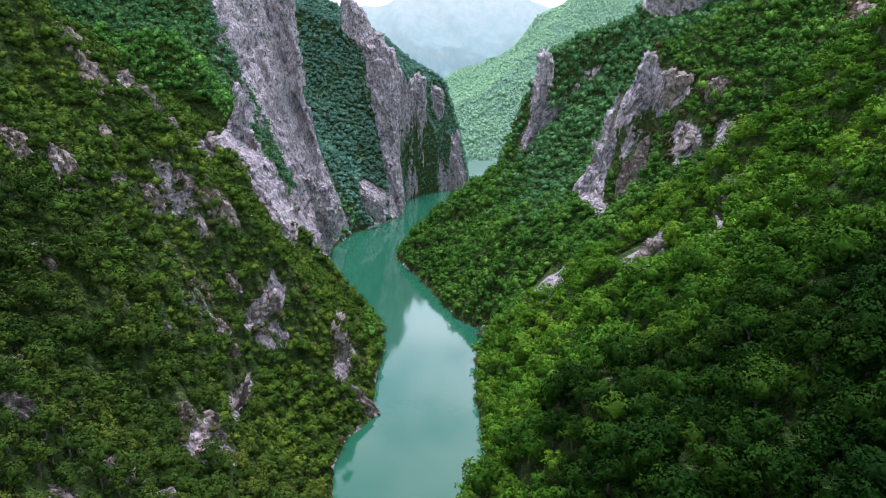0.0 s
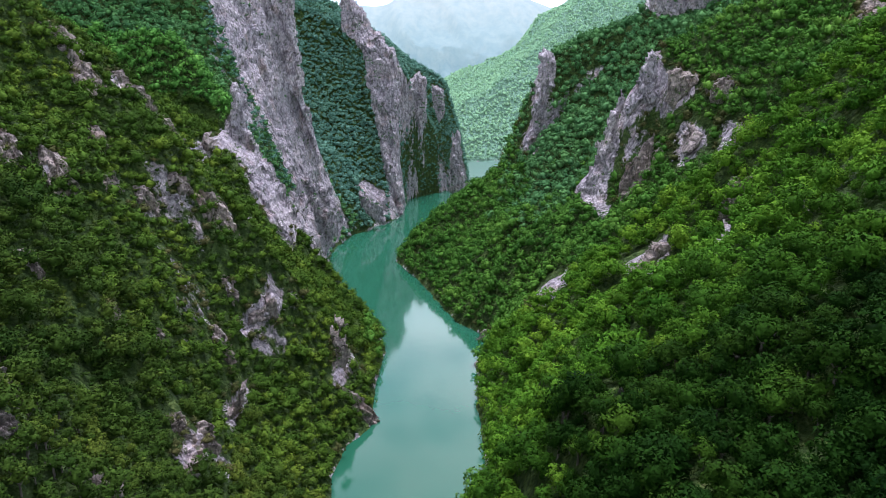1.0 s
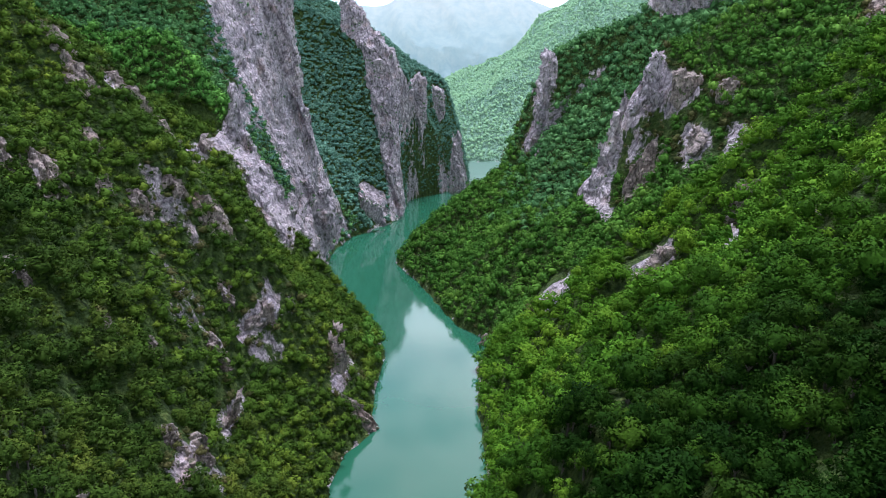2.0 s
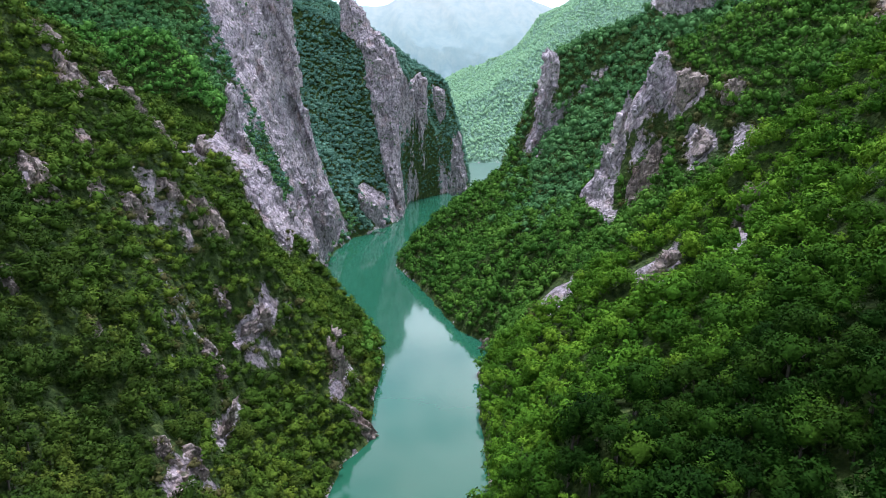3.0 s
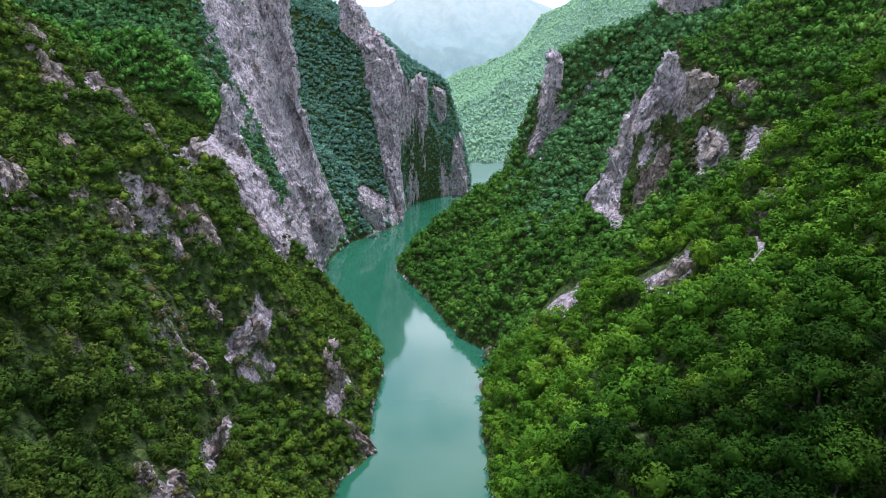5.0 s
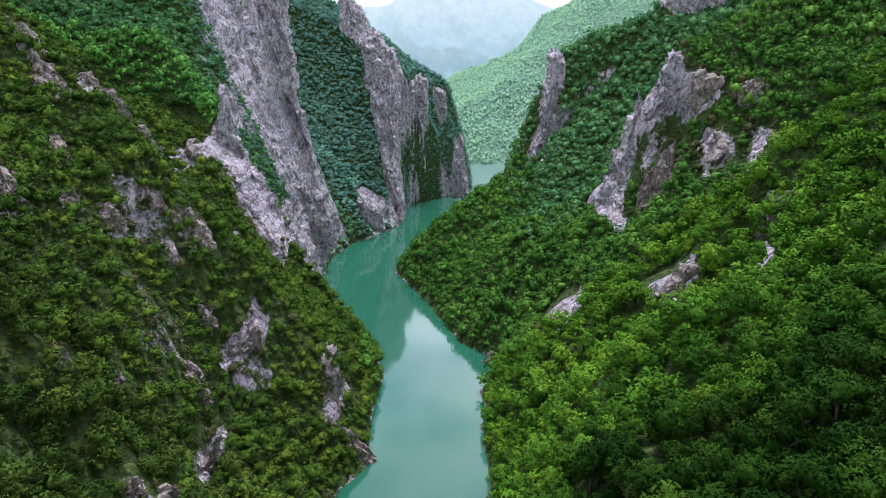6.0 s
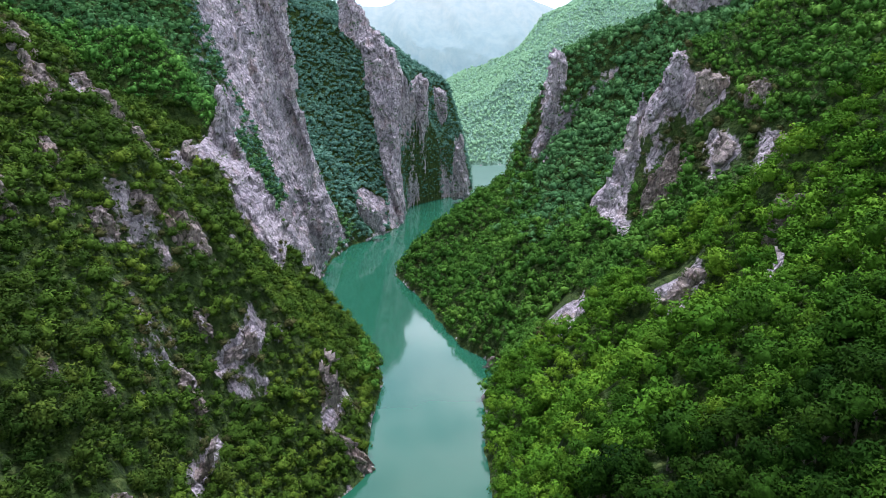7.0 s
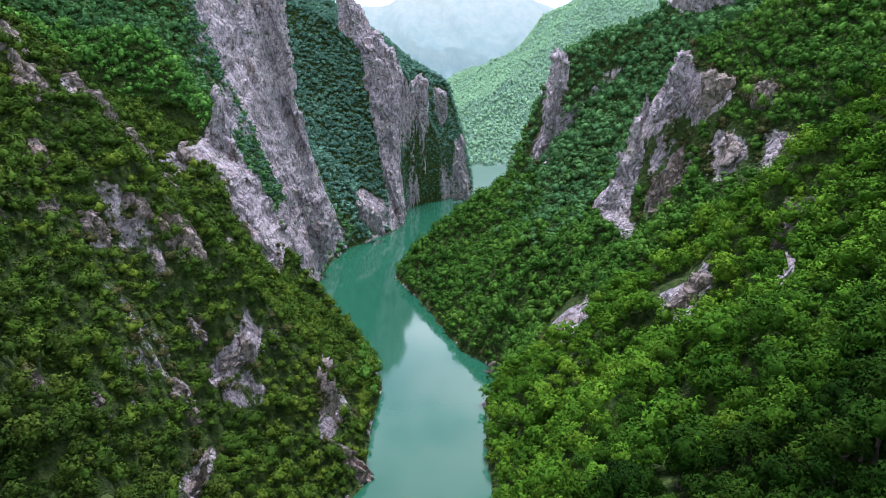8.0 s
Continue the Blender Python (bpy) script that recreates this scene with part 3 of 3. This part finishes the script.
# ---------------------------------------------------------------- crags
def crag(x, y, z, rh, rv, lean, seed):
    """A weathered limestone face breaking out of its slope: fluted, blocky, steepest under its brow."""
    grow = 1.15 if x < 0 else 1.08 if y > 340 else 1.35
    rh, rv = rh * grow + 0.3, rv * grow + 0.3
    gx, gy = (float(g[0]) for g in slope_of(np.array([x]), np.array([y]), 5.0))
    s = min(max(math.hypot(gx, gy), 0.5), 3.0)
    out = np.array([-gx, -gy]) / (math.hypot(gx, gy) + 1e-6)
    side = np.array([-out[1], out[0]])
    n = 44 if rv < 9 else 64
    u, v = np.meshgrid(np.linspace(-1.45, 1.45, n), np.linspace(-1.45, 1.45, int(n * 1.2)))
    reach = rv / s
    px = x + side[0] * u * rh - out[0] * v * reach + lean * v * rv * 0.8
    py = y + side[1] * u * rh - out[1] * v * reach
    pz = land(px, py)
    big = max(0.5 * (rh + rv), 2.0)
    a, c = u * rh, v * rv
    a = a + 0.25 * big * vnoise(a / (0.7 * big), c / (1.2 * big), seed * 3.3, seed)
    rough = fbm(u * 2.2, v * 1.8, seed * 1.7, seed + 1, 4)
    ragged = fbm(a / 1.9, c / 3.2, seed * 2.1, seed + 6, 3)
    mask = 1.0 - (np.abs(u) ** 2.2 + np.abs(v) ** 2.2) + 0.65 * rough + 0.5 * ragged
    brow = np.clip(0.35 + 0.65 * v, 0.05, 1)
    flute = 1 - np.abs(fbm(a / (0.36 * big), c / (1.7 * big), seed, seed + 2, 3))
    block = lattice(*(np.floor(q).astype(np.int64) for q in (a / (0.30 * big) + 50, c / (0.75 * big) + 50 + 0.4 * a / big, 0 * a)), seed + 3)
    chip = lattice(*(np.floor(q).astype(np.int64) for q in (a / 0.9 + 90, c / 2.0 + 90 + 0.2 * a, 0 * a)), seed + 4)
    grain = fbm(a / 1.2, c / 1.8, seed, seed + 5, 3)
    edge = np.clip(mask * 2.2, 0, 1)
    push = edge * ((0.9 if x < 0 or y > 400 else 2.4) + 0.22 * rv * brow + 0.22 * big * (flute - 0.65) + 0.20 * big * (block - 0.5) + 1.5 * (chip - 0.5) + 0.8 * grain)
    push = np.where(mask < 0, -1.6, push)
    p = np.stack([px + out[0] * push, py + out[1] * push, pz + 0.25 * np.clip(push, -4, 4) + 0.5 * edge], -1).reshape(-1, 3)
    i = np.arange(u.size).reshape(u.shape)
    f = np.stack([i[:-1, :-1], i[:-1, 1:], i[1:, 1:], i[1:, :-1]], -1).reshape(-1, 4)
    ob = sheet("rock_outcrop", p, f, ROCK_TAN)
    return tagged(ob, "fluted grey limestone outcrop jutting from a wooded slope", "rock", "limestone outcrops")


LEDGES = []


def cliff(face, back, level, outline, seed):
    """A sheer limestone wall standing out of the canyon side: fluted, split by slanting joints, ragged along its edge."""
    p = np.array(outline, float)
    (x0, z0), (x1, z1) = p.min(0) - 3, p.max(0) + 3
    size = max(x1 - x0, z1 - z0)
    fine = 0.7 if size < 60 else 0.9 if size < 120 else 1.1
    xs, zs = np.arange(x0, x1, fine), np.arange(max(z0, -1.0), z1, fine * 1.15)
    x, z = np.meshgrid(xs, zs)
    # the canyon side that the wall clings to
    ys = np.arange(face - 55, face + 60, 1.5)
    gx, gy = np.meshgrid(xs, ys)
    hill = np.maximum.accumulate(land(gx, gy), axis=0)
    meet = np.stack([ys[np.minimum(np.searchsorted(hill[:, c], zs), len(ys) - 1)] for c in range(len(xs))], 1)
    flat = face + back * (z - level)
    y = np.clip(meet - 0.6, flat - 4 - 0.12 * size, flat)
    for _ in range(3):
        q = np.pad(y, 1, mode="edge")
        y = (q[:-2, 1:-1] + q[2:, 1:-1] + q[1:-1, :-2] + q[1:-1, 2:] + 2 * q[1:-1, 1:-1]) / 6
    bend = 3.0 * fbm(x / 14.0, z / 22.0, seed * 1.3, seed, 3)
    tilt = x + 0.28 * z + bend
    inside = within(x, z, outline) + min(2.4, 0.07 * size) * fbm(x / 5.0, z / 7.0, seed * 0.7, seed + 1, 3)
    flute = 1 - np.abs(fbm(tilt / 11.0, z / 46.0, seed, seed + 2, 4))
    slab = lattice(*(np.floor(q).astype(np.int64) for q in (tilt / 5.2 + 200, (z - 0.5 * x + 2 * bend) / 13.0 + 200, 0 * x)), seed + 3)
    chip = lattice(*(np.floor(q).astype(np.int64) for q in (tilt / 1.9 + 200, (z + 0.3 * x + bend) / 4.4 + 200, 0 * x)), seed + 4)
    ledge = vnoise(x / 26.0, (z + 0.25 * x) / 7.0, seed, seed + 5)
    grain = fbm(tilt / 2.1, z / 3.4, seed, seed + 6, 3)
    bulk = min(1.0, size / 70.0)
    edge = np.clip(inside / min(3.0, 0.08 * size), 0, 1)
    push = edge * ((1.4 if face < 450 else 0.9) + bulk * (5.0 * (flute - 0.55) + 2.6 * (slab - 0.5) + 1.1 * ledge) + 1.2 * (chip - 0.5) + 0.7 * grain) - (1 - edge) * 2.0
    v = np.stack([x + 0.35 * grain, y - push, z], -1).reshape(-1, 3)
    i = np.arange(x.size).reshape(x.shape)
    f = np.stack([i[:-1, :-1], i[:-1, 1:], i[1:, 1:], i[1:, :-1]], -1).reshape(-1, 4)
    body = inside > (-1.0 if size > 60 else 0.2)
    body = body[:-1, :-1] & body[:-1, 1:] & body[1:, 1:] & body[1:, :-1]
    whole = np.zeros_like(body)
    whole[np.unravel_index(np.argmax(np.where(body, inside[:-1, :-1], -99)), body.shape)] = True
    for _ in range(sum(body.shape)):
        grown = whole.copy()
        grown[1:] |= whole[:-1]
        grown[:-1] |= whole[1:]
        grown[:, 1:] |= whole[:, :-1]
        grown[:, :-1] |= whole[:, 1:]
        whole = grown & body
    keep = whole.ravel()
    # ledges where bushes take root
    rng = np.random.default_rng(seed)
    hold = (inside > 1.5) & (vnoise(x / 11.0, (z + 0.3 * x) / 6.0, seed, seed + 7) > 0.30) & (rng.random(x.shape) < 0.10 * fine)
    LEDGES.append(v.reshape(*x.shape, 3)[hold])
    used, f = np.unique(f[keep], return_inverse=True)
    ob = sheet("cliff", v[used], f.reshape(-1, 4), ROCK if size > 32 else ROCK_TAN)
    label = "sheer mauve-grey limestone wall, fluted and cracked, above the river" if size > 60 else "upright weathered grey limestone crag among trees"
    return tagged(ob, label, "cliff", "limestone walls")


# ---------------------------------------------------------------- trees
def crown_shape(rng, lobes, blades, size, core_level, tall, core=0.84):
    """A crown of radius about 1: leafy lobes swelling round a middle, with loose sprays standing off them. Base at z = 0."""
    mids, girths = [], []
    for k in range(lobes):
        a = k * 2.39996 + rng.uniform(-0.35, 0.35)
        up = float(np.clip(1 - 1.2 * (k + 0.5) / lobes + rng.uniform(-0.12, 0.12), -0.35, 0.97))
        ring = math.sqrt(1 - up * up)
        reach = rng.uniform(0.50, 0.78)
        mids.append((math.cos(a) * ring * reach, math.sin(a) * ring * reach, up * reach))
        girths.append(rng.uniform(0.24, 0.38))
    mids, girths = np.array(mids), np.array(girths)
    cv, cf = ball(core_level)
    along = cv @ mids.T
    inside = girths ** 2 - (mids ** 2).sum(1) + along ** 2
    far = np.where(inside > 0, along + np.sqrt(np.maximum(inside, 0)), 0.42).max(1)
    swell = np.clip(far, 0.42, 1.2)[:, None]
    stretch = np.array([1, 1, tall])
    normal = [cv * 0.6 + cv * swell * 0.4]
    verts, faces, base = [cv * swell * core * stretch], [cf], len(cv)
    for mid, girth in zip(mids, girths):
        d = rng.standard_normal((blades, 3)) + np.array([0, 0, 0.5]) + mid * 1.1
        d /= np.linalg.norm(d, axis=1, keepdims=True)
        at = (mid + d * girth * rng.uniform(0.62, 1.2, (blades, 1))) * stretch
        face = d + 0.6 * rng.standard_normal((blades, 3)) + np.array([0, 0, 0.6])
        face /= np.linalg.norm(face, axis=1, keepdims=True)
        side = np.cross(face, rng.standard_normal((blades, 3)))
        side /= np.linalg.norm(side, axis=1, keepdims=True) + 1e-9
        tip = np.cross(face, side)
        s = size * rng.uniform(0.6, 1.3, (blades, 1))
        verts.append(np.stack([at - tip * s * 0.55 + side * s * 0.62, at + tip * s * 1.15 - face * s * 0.3,
                               at - tip * s * 0.55 - side * s * 0.62], 1).reshape(-1, 3))
        faces.append(base + np.arange(blades)[:, None] * 3 + np.arange(3)[None])
        base += blades * 3
        normal.append(np.repeat(0.75 * d + 0.6 * mid + 0.3 * face, 3, axis=0))
    v = np.concatenate(verts)
    v[:, 2] += 0.85 * tall
    n = np.concatenate(normal)
    return v, np.concatenate(faces), n / (np.linalg.norm(n, axis=1, keepdims=True) + 1e-9)


def clearing(x, y, h):
    """The stony ground below the crags of the east ridge, where no tree stands."""
    free = np.zeros(x.shape, bool)
    for face, back, level, outline in SPUR_WALLS + RIDGE_WALLS:
        if face < 400:
            for drop in (3.0, 6.0):
                free |= (within(x, h + drop, outline) > -0.5) & (np.abs(y - face) < 24)
    return free


def plant(rng, cells, gap, least=0.0):
    """Scatter places for trees over a stretch of the plan: x0, x1, y0, y1. Steeper ground holds more of them."""
    x0, x1, y0, y1 = cells
    x, y = np.meshgrid(np.arange(x0, x1, gap * 0.62), np.arange(y0, y1, gap))
    x, y = x.ravel() + rng.uniform(-0.36, 0.36, x.size) * gap, y.ravel() + rng.uniform(-0.46, 0.46, x.size) * gap
    wedge = (x > -0.645 * y - 14) & (x < 0.645 * y + 14)
    x, y = x[wedge], y[wedge]
    h = land(x, y)
    gx, gy = slope_of(x, y, 2.5)
    steep = np.hypot(gx, gy)
    bare = bareness(x, y, h, gx, gy)
    keep = ~clearing(x, y, h) & (h > 1.2) & (h < 152 + 0.1 * y) & (steep >= least) & (bare < 0.55 + 0.14 * rng.standard_normal(len(x))) & (rng.random(len(x)) < np.sqrt(1 + np.minimum(steep, 3) ** 2) / 1.28)
    return x[keep], y[keep], h[keep], bare[keep]


def stand(name, rng, places, crowns, radius, material, label, even=0.0):
    """Many trees joined into one body of woodland; even: how far the crowns close into one canopy."""
    x, y, h, bare = places
    n = len(x)
    which = rng.integers(0, len(crowns), n)
    r = radius * np.exp(rng.normal(0, 0.32, n)).clip(0.5, 1.9)
    turn = rng.uniform(0, 2 * math.pi, n)
    tone = rng.random(n)
    rise = rng.uniform(0, 0.8, n) ** 1.5
    vs, fs, ts, ns, base = [], [], [], [], 0
    for k, (cv, cf, cn) in enumerate(crowns):
        m = np.nonzero(which == k)[0]
        if not len(m):
            continue
        c, s = np.cos(turn[m])[:, None], np.sin(turn[m])[:, None]
        rr = r[m][:, None]
        wx = (cv[:, 0] * c - cv[:, 1] * s) * rr + x[m][:, None]
        wy = (cv[:, 0] * s + cv[:, 1] * c) * rr + y[m][:, None]
        wz = cv[:, 2] * rr + (h[m] + (rise[m] - 0.3) * r[m])[:, None]
        vs.append(np.stack([wx, wy, wz], -1).reshape(-1, 3))
        fs.append((cf[None] + (base + np.arange(len(m)) * len(cv))[:, None, None]).reshape(-1, 3))
        turned = np.stack([cn[:, 0] * c - cn[:, 1] * s, cn[:, 0] * s + cn[:, 1] * c, cn[:, 2] + 0 * c], -1)
        ns.append((turned * (1 - even) + np.array([0, 0, even])).reshape(-1, 3))
        ts.append(np.repeat(tone[m], len(cv)))
        base += len(m) * len(cv)
    ob = sheet(name, np.concatenate(vs), np.concatenate(fs), material, True, {"tone": np.concatenate(ts)}, np.concatenate(ns))
    return tagged(ob, label, "woodland", kind="stuff")


def trunk_shape(rng):
    """A tapered, slightly crooked trunk with three limbs, for a crown of radius 1."""
    verts, faces = [], []

    def limb(p, q, r0, r1, rings=4, sides=7):
        base = sum(len(v) for v in verts)
        p, q = np.array(p, float), np.array(q, float)
        bend = rng.uniform(-0.05, 0.05, 3)
        ring = []
        for k in range(rings):
            u = k / (rings - 1)
            mid = p + (q - p) * u + bend * math.sin(math.pi * u)
            a = np.arange(sides) * 2 * math.pi / sides
            rad = r0 + (r1 - r0) * u
            ring.append(mid + np.stack([np.cos(a) * rad, np.sin(a) * rad, 0 * a], 1))
        verts.append(np.concatenate(ring))
        for k in range(rings - 1):
            for j in range(sides):
                a, b = base + k * sides + j, base + k * sides + (j + 1) % sides
                faces.append((a, b, b + sides))
                faces.append((a, b + sides, a + sides))

    limb((0, 0, -0.9), (0.04, 0.02, 0.75), 0.10, 0.055, 6)
    for k in range(3):
        a = k * 2.1 + rng.uniform(-0.4, 0.4)
        limb((0.02, 0.01, 0.25 + 0.12 * k), (0.5 * math.cos(a), 0.5 * math.sin(a), 0.85 + 0.1 * k), 0.045, 0.015)
    return np.concatenate(verts), np.array(faces)


def mesh_of(name, shape, material):
    ob = sheet(name, shape[0], shape[1], material, True, None, shape[2] if len(shape) > 2 else None)
    me = ob.data
    bpy.data.objects.remove(ob)
    return me


def single_trees(rng, places, radius, crowns, trunks, label, group):
    """Trees that stand singly: a trunk under a crown, each on its own foot."""
    for x, y, h in zip(*places[:3]):
        tree = new("tree")
        r = radius * float(np.clip(math.exp(rng.normal(0, 0.24)), 0.6, 1.6))
        tree.matrix_world = Matrix.LocRotScale((x, y, h + 0.25 * r), Euler((0, 0, rng.uniform(0, 6.28))), (r, r, r * rng.uniform(0.9, 1.15)))
        part("trunk", trunks[rng.integers(len(trunks))], tree)
        part("crown", crowns[rng.integers(len(crowns))], tree)
        tagged(tree, label, "tree", group)


def split(places, pick):
    return [p[pick] for p in places], [p[~pick] for p in places]


# how far up the valley the east slope's painted leaf shade reaches, against x
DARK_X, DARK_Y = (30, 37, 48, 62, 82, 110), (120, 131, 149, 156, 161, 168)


def build_woods():
    rng = np.random.default_rng(7)
    fine = [crown_shape(rng, 16, 36, 0.092, 1, rng.uniform(0.9, 1.25), 0.66) for _ in range(7)]
    brush = [crown_shape(rng, 12, 23, 0.110, 1, rng.uniform(0.85, 1.2), 0.70) for _ in range(7)]
    scrub = [crown_shape(rng, 10, 13, 0.128, 1, rng.uniform(0.8, 1.15), 0.78) for _ in range(6)]
    mid = [crown_shape(rng, 8, 9, 0.17, 0, rng.uniform(0.85, 1.2), 0.80) for _ in range(6)]
    tuft = [crown_shape(rng, 5, 3, 0.24, 1, rng.uniform(0.6, 0.9), 0.8) for _ in range(4)]
    clump = [crown_shape(rng, 7, 5, 0.22, 0, rng.uniform(0.85, 1.2), 0.88) for _ in range(7)]
    far = [crown_shape(rng, 6, 1, 0.24, 0, rng.uniform(0.8, 1.1), 1.0) for _ in range(5)]
    trunks = [mesh_of("trunk", trunk_shape(rng), BARK) for _ in range(3)]
    slope = plant(rng, (-215, -20, 95, 425), 3.9)
    single, rest = split(slope, (slope[1] < 140) & (slope[0] > -92) & (slope[0] < -48))
    leafy = [mesh_of("crown", c, LEAF_SCRUB) for c in brush]
    single_trees(rng, single, 2.4, leafy, trunks, "small bushy green tree on a rocky slope", "trees of the west slope")
    dry, rest = split(rest, rest[3] > 0.24)
    stand("woodland", rng, dry, scrub, 1.7, LEAF_DRY, "olive and brown dry scrub round bare limestone")
    close, rest = split(rest, rest[1] < 200 + 14 * rng.standard_normal(len(rest[1])))
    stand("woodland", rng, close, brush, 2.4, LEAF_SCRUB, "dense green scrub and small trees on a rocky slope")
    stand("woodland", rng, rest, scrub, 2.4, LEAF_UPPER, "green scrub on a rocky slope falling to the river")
    stand("undergrowth", rng, plant(rng, (-190, -22, 110, 400), 3.3), tuft, 1.15, LEAF_SCRUB, "low green bushes between small trees and rocks")
    slope = plant(rng, (0, 215, 95, 330), 4.9)
    single, rest = split(slope, (slope[1] > 130) & (slope[1] < 172) & (slope[0] > 28) & (slope[0] < 86))
    leafy = [mesh_of("crown", c, (LEAF_DEEP_SHADE, LEAF_SHADE, LEAF_DEEP_SHADE)[k % 3]) for k, c in enumerate(fine)]
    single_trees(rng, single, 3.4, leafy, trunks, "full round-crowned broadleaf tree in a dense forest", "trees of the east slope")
    close, rest = split(rest, rest[1] < 200 + 13 * rng.standard_normal(len(rest[1])))
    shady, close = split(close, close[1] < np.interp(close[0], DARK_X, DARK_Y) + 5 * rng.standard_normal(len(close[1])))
    stand("woodland", rng, shady, fine, 3.4, LEAF_DEEP_SHADE, "close-set broadleaf trees low on a steep slope, shade painted into their green")
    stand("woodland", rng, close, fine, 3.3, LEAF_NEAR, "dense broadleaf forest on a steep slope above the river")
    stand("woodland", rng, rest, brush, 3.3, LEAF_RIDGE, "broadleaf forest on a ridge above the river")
    slope = plant(rng, (-40, 300, 330, 680), 3.6)
    close, rest = split(slope, (slope[1] < 390 + 0.42 * slope[0] + 14 * rng.standard_normal(len(slope[0]))) | (slope[0] < 52 + 8 * rng.standard_normal(len(slope[0]))))
    dry, close = split(close, close[3] > 0.12)
    stand("woodland", rng, dry, mid, 1.9, LEAF_DRY, "olive and brown dry scrub at the foot of a limestone wall")
    stand("woodland", rng, close, mid, 2.5, LEAF_SPUR, "broadleaf forest on a spur reaching into the river")
    stand("woodland", rng, rest, mid, 2.6, LEAF_CLIFF, "forest round a limestone wall, haze painted into its green")
    slope = plant(rng, (-330, -70, 425, 620), 3.4)
    close, rest = split(slope, slope[1] < 448)
    stand("woodland", rng, close, mid, 2.7, LEAF_GULLY, "forest on a gully side, leaves painted brighter for haze")
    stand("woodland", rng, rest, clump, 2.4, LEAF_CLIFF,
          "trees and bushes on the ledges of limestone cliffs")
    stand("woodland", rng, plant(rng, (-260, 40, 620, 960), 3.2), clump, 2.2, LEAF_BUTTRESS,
          "forest on the flanks of far limestone buttresses, haze painted into its green")
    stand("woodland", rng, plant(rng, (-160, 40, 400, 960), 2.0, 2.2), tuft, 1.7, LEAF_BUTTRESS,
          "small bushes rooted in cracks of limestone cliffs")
    at = np.concatenate(LEDGES)
    at[:, 2] -= 0.3
    ledge = [at[:, 0], at[:, 1], at[:, 2], at[:, 2] * 0]
    low, high = split(ledge, ledge[1] < 460)
    stand("undergrowth", rng, low, tuft, 1.0, LEAF_SPUR, "green bushes clinging to ledges of a limestone wall")
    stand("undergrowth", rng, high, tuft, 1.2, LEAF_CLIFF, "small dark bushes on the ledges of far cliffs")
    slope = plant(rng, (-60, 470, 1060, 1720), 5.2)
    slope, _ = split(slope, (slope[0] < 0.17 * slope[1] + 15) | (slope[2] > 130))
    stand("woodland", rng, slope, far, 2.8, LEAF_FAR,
          "forest on a mountainside beyond the bend, haze painted into its pale green", 0.5)


for k, row in enumerate(WEST_CRAGS + SHORE_CRAGS + EAST_CRAGS + EAST_HEIGHTS):
    crag(*row, seed=100 + 11 * k)
for k, row in enumerate(WALLS):
    cliff(*row, seed=500 + 17 * k)
build_woods()
